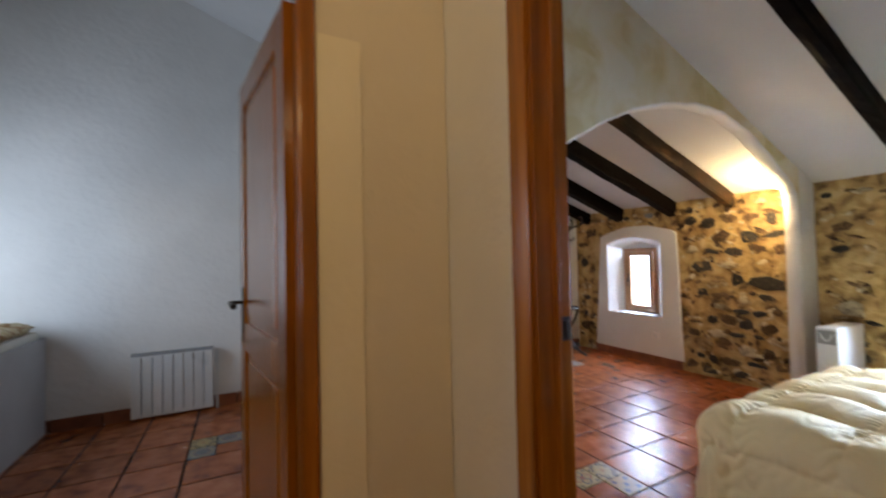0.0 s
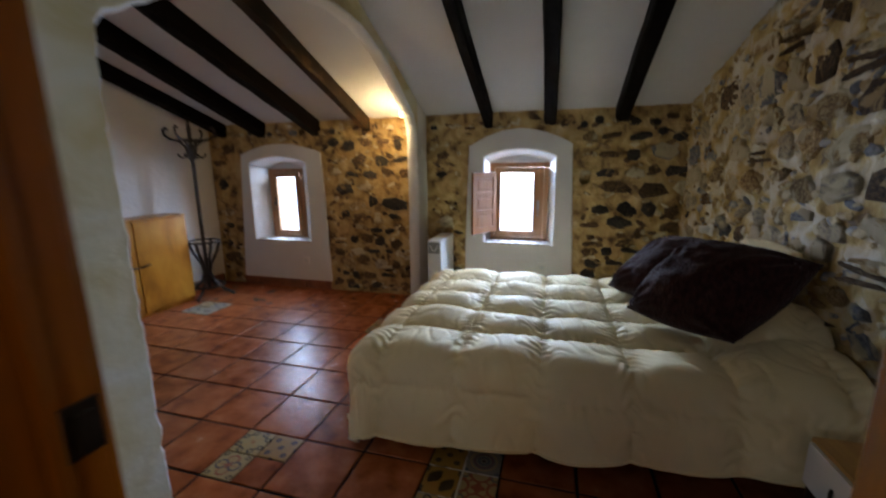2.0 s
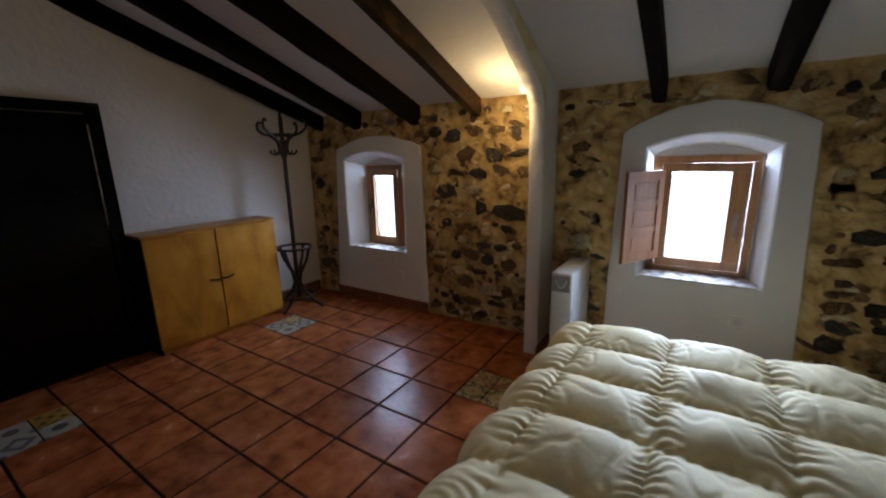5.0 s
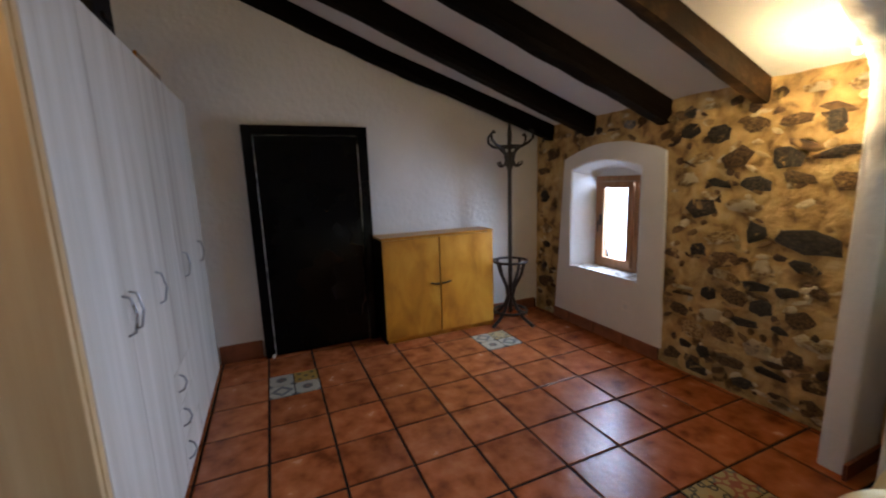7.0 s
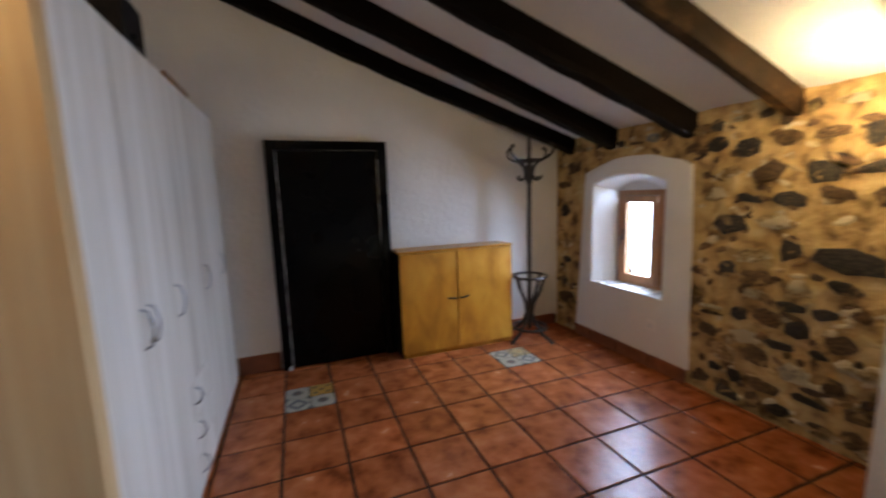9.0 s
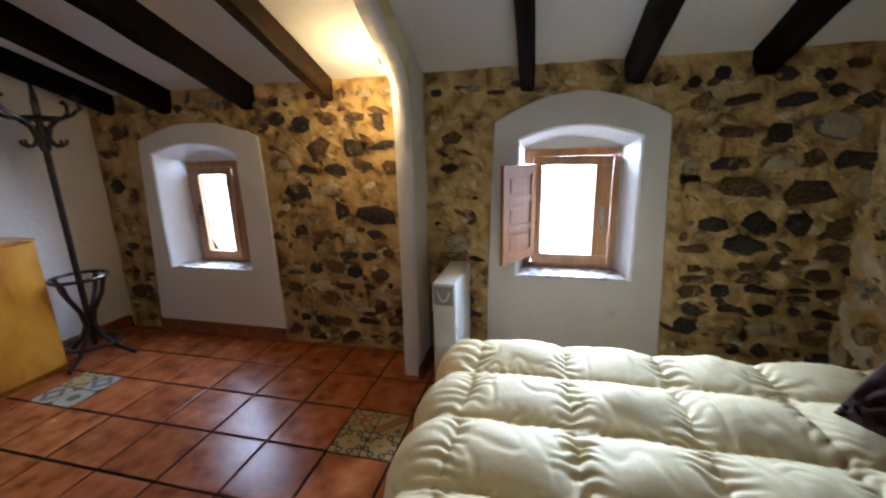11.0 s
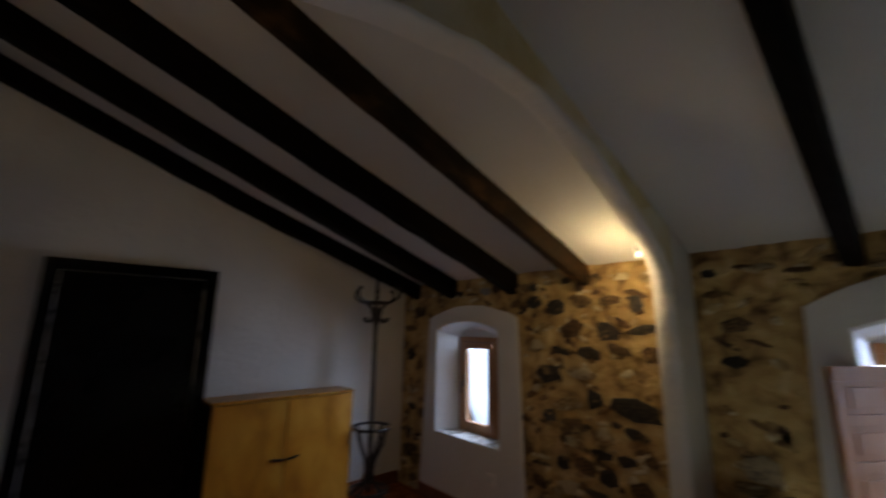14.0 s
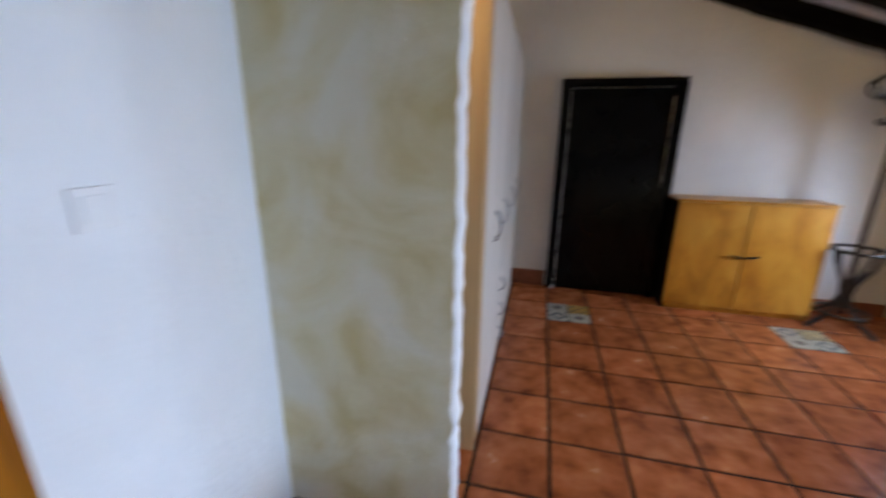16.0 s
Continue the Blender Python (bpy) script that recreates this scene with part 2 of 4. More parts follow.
iron = surface("black iron", [(0.3, (0.010, 0.009, 0.008)), (0.7, (0.028, 0.024, 0.02))], scale=20, rough=0.4, metal=0.3)
bentwood = surface("dark bentwood", [(0.3, (0.005, 0.003, 0.002)), (0.7, (0.018, 0.010, 0.007))], scale=12, rough=0.3)
steel = surface("brushed steel", [(0.3, (0.30, 0.30, 0.31)), (0.7, (0.42, 0.42, 0.43))], scale=20, rough=0.3, metal=1.0)
down = surface("cream cotton", [(0.3, (0.75, 0.64, 0.36)), (0.7, (0.81, 0.70, 0.43))], scale=2, spec=0.3, rough=0.7, bump=0.003, bump_scale=16)
plum = surface("dark plum velvet", [(0.3, (0.016, 0.006, 0.006)), (0.7, (0.040, 0.015, 0.014))], scale=60, spec=0.06, rough=0.9, bump=0.006, bump_scale=90, sheen=0.12, stretch=(1, 1, 0.5))
linen = surface("white linen", [(0.3, (0.68, 0.66, 0.58)), (0.7, (0.76, 0.74, 0.68))], scale=3, rough=0.85, bump=0.002, bump_scale=60)
dark_fabric = surface("black fabric", spec=0.15, stops=[(0.3, (0.006, 0.005, 0.005)), (0.7, (0.014, 0.012, 0.012))], scale=20, rough=0.9, bump=0.001, bump_scale=200)
enamel = surface("white enamel", [(0.3, (0.62, 0.64, 0.65)), (0.7, (0.68, 0.70, 0.71))], scale=3, rough=0.3)
grey_plastic = surface("grey plastic", [(0.3, (0.20, 0.21, 0.22)), (0.7, (0.26, 0.27, 0.28))], scale=5, rough=0.4)
grey_board = surface("grey-white board", [(0.3, (0.42, 0.43, 0.45)), (0.7, (0.50, 0.51, 0.53))], scale=3, rough=0.6, bump=0.001)
printed = surface("patterned blanket", [(0.40, (0.50, 0.38, 0.20)), (0.50, (0.62, 0.56, 0.38)), (0.56, (0.30, 0.16, 0.06))], scale=14, rough=0.9, bump=0.003)
eave_tile = surface("terracotta eave", [(0.3, (0.45, 0.13, 0.05)), (0.7, (0.62, 0.24, 0.12))], scale=5, rough=0.8)
earth = surface("dry ground", [(0.3, (0.16, 0.13, 0.09)), (0.7, (0.26, 0.22, 0.15))], scale=0.4, rough=0.95)
sill_stone = surface("worn white sill", [(0.40, (0.20, 0.16, 0.12)), (0.52, (0.66, 0.65, 0.63)), (0.75, (0.76, 0.75, 0.74))], scale=16, rough=0.6, bump=0.003)

glass, gt, gb = nodes_of("window glass")
gb.inputs["Transmission Weight"].default_value, gb.inputs["Roughness"].default_value, gb.inputs["IOR"].default_value = 1.0, 0.0, 1.02
bulb_glow, bt, bb = nodes_of("lit bulb")
bb.inputs["Emission Color"].default_value, bb.inputs["Emission Strength"].default_value = (1.0, 0.8, 0.5, 1), 30
blind, lt, lb = nodes_of("translucent orange blind")
lt.nodes.remove(lb)
tr = lt.nodes.new("ShaderNodeBsdfTranslucent")
tr.inputs[0].default_value = (0.045, 0.016, 0.009, 1)
lt.links.new(tr.outputs[0], lt.nodes["Material Output"].inputs[0])

CREAM, OCHRE, INK, RED, BLUE = (0.38, 0.29, 0.13), (0.33, 0.18, 0.03), (0.012, 0.011, 0.014), (0.26, 0.045, 0.022), (0.06, 0.085, 0.13)
DECO = [
    pattern("floral tile", CREAM, [("cross", (0.010,), (0.42, 0.28, 0.10)), ("ring", (0.062, 0.030, 0.009, 0.019), INK), ("ring", (0.03, 0.066, 0.008, 0.018), INK), ("ring", (0.045, 0.045, 0.0, 0.008), INK), ("ring", (0, 0, 0, 0.012), (0.30, 0.10, 0.03))]),
    pattern("ochre dotted tile", OCHRE, [("cross", (0.003,), (0.28, 0.15, 0.03)), ("ring", (0, 0, 0, 0.016), INK), ("ring", (0.046, 0.046, 0, 0.016), INK), ("ring", (0.092, 0, 0, 0.016), INK), ("ring", (0, 0.092, 0, 0.016), INK)]),
    pattern("red scroll tile", CREAM, [("ring", (0.08, 0.0, 0.038, 0.050), RED), ("ring", (0.0, 0.08, 0.030, 0.044), RED), ("ring", (0.045, 0.05, 0.012, 0.020), RED), ("ring", (0.07, 0.07, 0.012, 0.022), (0.09, 0.10, 0.10)), ("star", (0.00025, 0.032), RED)]),
    pattern("lozenge tile", OCHRE, [("check", (44.0, 0.12), INK), ("check", (44.0, 0.60), (0.012, 0.011, 0.013))]),
    pattern("blue ring tile", (0.20, 0.19, 0.17), [("ring", (0, 0, 0.058, 0.066), CREAM), ("ring", (0, 0, 0.038, 0.050), (0.13, 0.07, 0.10)), ("ring", (0, 0, 0.018, 0.030), BLUE), ("ring", (0, 0, 0, 0.010), INK), ("ring", (0.08, 0.08, 0, 0.022), BLUE)]),
    pattern("banded tile", (0.38, 0.28, 0.12), [("band", (-0.028, 0.028), (0.30, 0.10, 0.035)), ("band", (-0.036, -0.028), INK), ("band", (0.028, 0.036), INK), ("lone_ring", (-0.05, -0.05, 0, 0.017), BLUE), ("lone_ring", (0.055, 0.05, 0, 0.014), RED)]),
    pattern("interlaced ring tile", CREAM, [("ring", (0.036, 0.0, 0.021, 0.032), RED), ("ring", (0.0, 0.036, 0.021, 0.032), (0.03, 0.04, 0.075)), ("ring", (0.062, 0.062, 0.006, 0.014), INK), ("star", (0.00006, 0.05), RED)]),
    pattern("dark hexagon tile", (0.34, 0.31, 0.25), [("ring", (0.08, 0.08, 0, 0.022), (0.12, 0.12, 0.12)), ("hex", (0.034,), INK), ("hex", (0.014,), (0.10, 0.03, 0.02))]),
    pattern("grey diamond tile", (0.36, 0.33, 0.27), [("diamond", (0.078,), (0.06, 0.065, 0.075)), ("diamond", (0.040,), (0.34, 0.31, 0.25)), ("ring", (0.08, 0.08, 0, 0.020), (0.05, 0.05, 0.06))]),
]


# ---- mesh helpers ----
def box(bm, x0, x1, y0, y1, z0, z1, bevel=0.0):
    vs = [bm.verts.new((x, y, z)) for z in (z0, z1) for x, y in ((x0, y0), (x1, y0), (x1, y1), (x0, y1))]
    fs = [bm.faces.new([vs[i] for i in f]) for f in ((3, 2, 1, 0), (4, 5, 6, 7), (0, 1, 5, 4), (1, 2, 6, 5), (2, 3, 7, 6), (3, 0, 4, 7))]
    if bevel:
        es = list({e for f in fs for e in f.edges})
        bmesh.ops.bevel(bm, geom=es, offset=bevel, segments=2, affect="EDGES", profile=0.7)


def boxes(*bs, bevel=0.0):
    bm = bmesh.new()
    for b in bs:
        box(bm, *b, bevel=bevel)
    return bm


def tube(bm, pts, r, sides=8, taper=None):
    """A round bar along points."""
    pts = [Vector(p) for p in pts]
    rings, up = [], None
    for k, p in enumerate(pts):
        d = (pts[min(k + 1, len(pts) - 1)] - pts[max(k - 1, 0)]).normalized()
        if up is None:
            up = d.orthogonal().normalized()
        up = (up - d * up.dot(d)).normalized()
        side = d.cross(up)
        rr = r if taper is None else r + (taper - r) * k / (len(pts) - 1)
        rings.append([bm.verts.new(p + (up * math.cos(a) + side * math.sin(a)) * rr) for a in [2 * math.pi * i / sides for i in range(sides)]])
    for a, b in zip(rings, rings[1:]):
        for i in range(sides):
            bm.faces.new((a[i], a[(i + 1) % sides], b[(i + 1) % sides], b[i]))
    bm.faces.new(rings[0][::-1])
    bm.faces.new(rings[-1])


def hoop(bm, c, radius, r, n=24, sides=6):
    rings = []
    for k in range(n):
        a = 2 * math.pi * k / n
        d = Vector((math.cos(a), math.sin(a), 0))
        rings.append([bm.verts.new(Vector(c) + d * (radius + r * math.cos(b)) + Vector((0, 0, r * math.sin(b)))) for b in [2 * math.pi * i / sides for i in range(sides)]])
    for k in range(n):
        a, b = rings[k], rings[(k + 1) % n]
        for i in range(sides):
            bm.faces.new((a[i], b[i], b[(i + 1) % sides], a[(i + 1) % sides]))


def arc(a, b, bulge, n=10):
    """Points from a to b by way of a bow through the middle moved by bulge."""
    a, b, c = Vector(a), Vector(b), Vector(bulge)
    return [a.lerp(b, i / n) + c * (4 * (i / n) * (1 - i / n)) for i in range(n + 1)]


def part(name, bm, material, parent=None, label="", smooth=False, kind=""):
    bmesh.ops.recalc_face_normals(bm, faces=bm.faces)
    me = bpy.data.meshes.new(name)
    bm.to_mesh(me)
    bm.free()
    me.materials.append(material)
    if smooth:
        me.polygons.foreach_set("use_smooth", [True] * len(me.polygons))
    ob = new(name, me)
    if parent is not None:
        ob.parent = parent
    return tagged(ob, label, kind=kind)


def thing(name, label, category, x=0, y=0, z=0, rz=0, group=""):
    ob = new(name)
    ob.matrix_world = pose(x, y, z, 0, 0, rz)
    return tagged(ob, label, category, group)


def structure(name, bm, material, label="", smooth=False):
    return part(name, bm, material, None, label, smooth, "structure")


# ---- plan ----
WX = 2.76                      # inner face of the window wall
NY = 0.78                      # inner face of the north wall of the bedroom
WWX, WWH = -0.97, -1.07        # the partition with the bedroom door: room side, hall side
EAVE, RISE = 1.91, 0.375        # ceiling height at the window wall and its slope
PITCH = 0.34


def ceil_z(x):
    return EAVE + RISE * (WX - x)


def south_y(x):
    return -4.36 - 0.065 * (WX - x)


# window niches: outer plaster (left y, right y at the top, bottom left, bottom right, bottom z, shoulder z, crown z)
NICHES = {
    "A": dict(outer=(0.33, -0.73, 0.45, -0.77, 0.10, 1.57, 1.68), inner=(0.23, -0.53, 0.565, 1.46, 1.535), frame=(0.13, -0.345, 0.555, 1.405)),
    "B": dict(outer=(-2.41, -3.40, -2.37, -3.46, 0.10, 1.60, 1.755), inner=(-2.565, -3.25, 0.635, 1.49, 1.565), frame=(-2.60, -3.19, 0.63, 1.44)),
}

# walls of the window side: blocks round the two openings
bm = boxes((WX, WX + 0.30, 0.28, 1.0, -0.1, 2.2), (WX, WX + 0.30, -2.53, -0.58, -0.1, 2.2), (WX, WX + 0.30, -4.7, -3.29, -0.1, 2.2))
for y0, y1 in ((-0.58, 0.28), (-3.29, -2.53)):
    box(bm, WX, WX + 0.30, y0, y1, -0.1, 0.5)
    box(bm, WX, WX + 0.30, y0, y1, 1.575, 2.2)
wall_east = structure("wall_east", bm, mortar, "rough stone wall with ochre lime mortar")


def relief_wall(name, origin, along, length, height_of, skip, material, parent, step=0.016, depth=0.020):
    """The uneven mortar skin of a stone wall."""
    normal = Vector((-along.y, along.x, 0))
    bm = bmesh.new()
    nu, grid = int(length / step), {}
    for i in range(nu + 1):
        top = height_of(i * step)
        nv = int(top / step) + 1
        for j in range(nv + 1):
            u, v = i * step, min(j * step, top)
            if skip(u, v):
                continue
            d = noise.noise(Vector((u * 5, v * 5, 3.1))) * 0.55 + noise.noise(Vector((u * 13, v * 13, 7.7))) * 0.5 + noise.noise(Vector((u * 34, v * 34, 1.7))) * 0.28
            grid[i, j] = bm.verts.new(origin + along * u + Vector((0, 0, v)) + normal * (0.007 + depth * max(-0.35, d)))
    for (i, j), v in grid.items():
        q = [grid.get(k) for k in ((i, j), (i + 1, j), (i + 1, j + 1), (i, j + 1))]
        if all(q):
            bm.faces.new(q)
    return part(name, bm, material, parent, smooth=True)


def in_niche(y, z, pad=-0.02):
    for n in NICHES.values():
        l, r, bl, br, z0, zs, zc = n["outer"]
        if br + (-pad) < y < bl + pad and z < zc + pad - 0.05:
            return True
    return False


relief_wall("mortar_skin", Vector((WX, -4.62, 0)), Vector((0, 1, 0)), 5.4, lambda u: EAVE + 0.02, lambda u, v: in_niche(-4.62 + u, v), mortar, wall_east)

# south wall, a few degrees off square
s_dir = Vector((1, 0.065, 0)).normalized()
bm = bmesh.new()
box(bm, -0.2, 4.1, -0.3, 0, -0.1, 3.8)
wall_south = structure("wall_south", bm, pale_mortar, "rough stone wall with pale lime mortar")
wall_south.matrix_world = Matrix.Translation((WWX, south_y(WWX), 0)) @ Matrix.Rotation(math.atan2(0.065, 1), 4, "Z")
relief_wall("mortar_skin", Vector((0, 0, 0)), Vector((1, 0, 0)), 3.75, lambda u: EAVE + RISE * (3.75 - u) + 0.02, lambda u, v: False, pale_mortar, wall_south, step=0.018, depth=0.042)

structure("wall_north", boxes((-1.07, WX + 0.30, NY, NY + 0.2, -0.1, 3.6)), white_plaster, "white plastered wall")
structure("wall_between_rooms", boxes((-1.07, -0.97, -1.86, NY, -0.1, 3.6)), white_plaster, "white plastered partition")
structure("wall_far_room", boxes((-4.2, -1.072, 0.74, 0.95, -0.1, 4.8)), white_plaster, "white plastered wall")
# unseen outer walls, added to keep stray light out of the house
structure("wall_unseen_west", boxes((-4.2, -4.05, -4.9, -1.0, -0.1, 4.8), (-4.2, -4.05, 0.2, 0.74, -0.1, 4.8), (-4.2, -4.05, -1.0, 0.2, -0.1, 0.9), (-4.2, -4.05, -1.0, 0.2, 2.1, 4.8)), white_plaster, "white plastered wall")
structure("wall_unseen_hall", boxes((-4.05, WWX - 0.2, -4.9, -4.75, -0.1, 4.5)), hall_paint, "unseen hall wall closing off stray light")

# partition with the bedroom door
DOOR_Y0, DOOR_Y1, DOOR_H = -3.53, -2.748, 2.08
bm = boxes((WWH, WWX, -4.75, DOOR_Y0, -0.1, 3.6), (WWH, WWX, DOOR_Y1, -1.98, -0.1, 3.6), (WWH, WWX, DOOR_Y0, DOOR_Y1, DOOR_H, 3.6))
structure("wall_bedroom_door", bm, smooth_plaster, "white plastered partition with a doorway")
# hall wall with the far room's door
HY0, HY1 = -2.33, -2.20
bm = boxes((-1.53, WWH - 0.003, HY0, HY1, -0.1, 3.9), (-4.05, -2.45, HY0, HY1, -0.1, 4.6), (-2.45, -1.53, HY0, HY1, 2.24, 4.4))
structure("wall_hall_north", bm, hall_paint, "beige unseen hall wall closing off stray light")
bm = boxes((-1.51, -1.375, HY0 - 0.008, HY0 - 0.001, 0.0, 2.0), bevel=0.003)
structure("wall_strip", bm, strip_paint, "slightly raised paler strip beside a door frame")
structure("wall_jamb_fill", boxes((-1.07, -0.97, -1.98, -1.861, -0.1, 3.6)), white_plaster)

# arch wall between the two halves of the bedroom
ARCH = [(-0.345, 1.70), (-0.336, 1.785), (-0.30, 1.832), (-0.22, 1.882), (-0.09, 1.955), (0.12, 2.065), (0.38, 2.18), (0.68, 2.265), (1.02, 2.32), (1.35, 2.315), (1.70, 2.22), (1.98, 2.09), (2.20, 1.965), (2.36, 1.875), (2.43, 1.80), (2.455, 1.68), (2.46, 1.45), (2.46, 1.25)]


def arch_z(x):
    for (xa, za), (xb, zb) in zip(ARCH, ARCH[1:]):
        if xa <= x <= xb:
            return za + (zb - za) * (x - xa) / (xb - xa)
    return 0.0


def arch_shift(x):
    """The arch wall runs slightly off square."""
    return -0.035 * (2.46 - x) / 2.82


def arch_wall():
    y0, y1 = -1.968, -1.862
    outline = [(-0.345, 0.0)] + [(-0.345, 0.03 * k) for k in range(1, 56)]
    fine = []
    for (xa, za), (xb, zb) in zip(ARCH, ARCH[1:]):
        fine += [(xa + (xb - xa) * k / 8, za + (zb - za) * k / 8) for k in range(8)]
    outline += fine + [(2.46 - 0.02 * (10 - k) / 10, 0.12 * k) for k in range(10, 0, -1)] + [(2.44, 0.0)]
    bm = bmesh.new()
    cols = []
    for k, (x, z) in enumerate(outline):
        wob = Vector((noise.noise(Vector((x * 14, z * 14, 1))), 0, noise.noise(Vector((x * 14, z * 14, 9))))) * (0.007 if 0 < z else 0) + Vector((noise.noise(Vector((x * 45, z * 45, 4))), 0, 0)) * (0.007 if 0 < z else 0)
        cut = 0.012
        mid = Vector((1.0, 0, 0.6))
        out = (Vector((x, 0, z)) - mid).normalized()
        prof = []
        for y, push in ((y0, cut), (y0 + 0.008, cut * 0.35), (y0 + cut, 0.0), (y1 - cut, 0.0), (y1 - 0.008, cut * 0.35), (y1, cut)):
            p = Vector((x, y, z)) + wob + out * push
            p.z = max(p.z, 0) if z > 0 else 0
            p.y += arch_shift(p.x)
            prof.append(bm.verts.new(p))
        cols.append(prof)
    for a, b in zip(cols, cols[1:]):
        for i in range(5):
            f = bm.faces.new((a[i], b[i], b[i + 1], a[i + 1]))
            f.material_index, f.smooth = 1, True
    # faces of the wall, fanned up to the ceiling and out to the sides
    lk = outline.index(ARCH[0])
    rk = len(outline) - 12
    for side, y in ((0, y0), (5, y1)):
        idx = 0 if side == 0 else 2
        for k in range(len(cols) - 1):
            a, b = cols[k][side], cols[k + 1][side]
            if k < lk:
                pa, pb = (-0.97, y, a.co.z), (-0.97, y, b.co.z)
            elif k >= rk:
                pa, pb = (WX, y, a.co.z), (WX, y, b.co.z)
            else:
                pa, pb = (a.co.x, y, ceil_z(a.co.x) + 0.05), (b.co.x, y, ceil_z(b.co.x) + 0.05)
            pa, pb = [(p[0], y + arch_shift(p[0]), p[2]) for p in (pa, pb)]
            f = bm.faces.new((a, b, bm.verts.new(pb), bm.verts.new(pa)))
            f.material_index = 2 if k >= rk else idx
        l = cols[lk][side].co
        r = cols[rk][side].co
        for (xa, za), xb, ii in (((-0.97, l.z), l.x, idx), ((r.x, r.z), WX, 2)):
            f = bm.faces.new([bm.verts.new((px, y + arch_shift(px), pz)) for px, pz in ((xa, za), (xb, za), (xb, ceil_z(xb) + 0.05), (xa, ceil_z(xa) + 0.05))])
            f.material_index = ii
    bmesh.ops.recalc_face_normals(bm, faces=bm.faces)
    me = bpy.data.meshes.new("wall_arch")
    bm.to_mesh(me)
    bm.free()
    for m in (lime, white_plaster, white_plaster):
        me.materials.append(m)
    return tagged(new("wall_arch", me), "plastered wall with a wide low arch and yellow limewash", kind="structure")


arch_wall()

# ceiling and beams
bm = bmesh.new()
box(bm, -7.6, 0.5, -5.0, 1.4, 0, 0.1)
ceiling = structure("ceiling", bm, ceiling_paint, "sloping white plaster ceiling")
TILT = Matrix.Translation((WX, 0, EAVE)) @ Matrix.Rotation(math.atan(RISE), 4, "Y")
ceiling.matrix_world = TILT


def beam(y, width, depth, drift, seed, material, label, length=3.95):
    """A roughly hewn beam under the slope, its low end in the window wall."""
    bm = bmesh.new()
    rings, n = [], 56
    for k in range(n + 1):
        x = 0.06 - length * k / n
        ring = []
        for i, (cy, cz) in enumerate(((-1, 0.02), (-1, -0.82), (-0.80, -1), (0, -1.03), (0.80, -1), (1, -0.82), (1, 0.02))):
            w = noise.noise(Vector((x * 3.2, seed * 7.3 + i * 1.7, 0))) * 0.010 + noise.noise(Vector((x * 11, seed * 3.1 + i, 5))) * 0.005
            bow = noise.noise(Vector((x * 0.7, seed * 9.1, 2))) * 0.012 + drift * min(1.0, max(0.0, -x / 1.75)) ** 1.2
            ring.append(bm.verts.new((x, (cy * width / 2) * (1 + w * 6) + bow, cz * depth + (w if i not in (0, 6) else 0))))
        rings.append(ring)
    for a, b in zip(rings, rings[1:]):
        for i in range(6):
            bm.faces.new((a[i], b[i], b[i + 1], a[i + 1]))
    bm.faces.new(rings[0])
    bm.faces.new(rings[-1][::-1])
    ob = part("ceiling_beam", bm, material, None, label)
    ob.matrix_world = Matrix.Translation((WX, y, EAVE)) @ Matrix.Rotation(math.atan(RISE), 4, "Y")
    return tagged(ob, category="beam", group="ceiling beams")


BEAMS = [(0.55, 0.088, 0.135, 0.185), (0.015, 0.12, 0.15, 0.05), (-0.685, 0.12, 0.148, 0.07), (-1.30, 0.085, 0.125, 0.0), (-2.60, 0.085, 0.13, 0.0), (-3.185, 0.11, 0.13, 0.0), (-3.80, 0.115, 0.12, 0.0)]
for k, (y, w, d, drift) in enumerate(BEAMS):
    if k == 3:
        # black wood like the others; the spot's light is painted in as brown
        beam(y, w, d, drift, k, light_shade_brown, "rough beam coloured brown for the corner spot's light, next to the arch", 3.8)
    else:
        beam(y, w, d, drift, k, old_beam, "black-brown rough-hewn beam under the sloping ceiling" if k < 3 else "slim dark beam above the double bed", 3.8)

# windows
def loop_points(l, r, bl, br, z0, zs, zc, n=12):
    """Outline of an arched opening, from the bottom left round over the crown."""
    pts = [(bl, z0), ((bl * 2 + l) / 3, z0 + (zs - z0) / 3), ((bl + 2 * l) / 3, z0 + (zs - z0) * 2 / 3), (l, zs)]
    for k in range(1, n):
        s = k / n
        pts.append((l + (r - l) * s, zs + (zc - zs) * (1 - (2 * s - 1) ** 2)))
    pts += [(r, zs), ((2 * r + br) / 3, z0 + (zs - z0) * 2 / 3), ((r + 2 * br) / 3, z0 + (zs - z0) / 3), (br, z0)]
    return pts


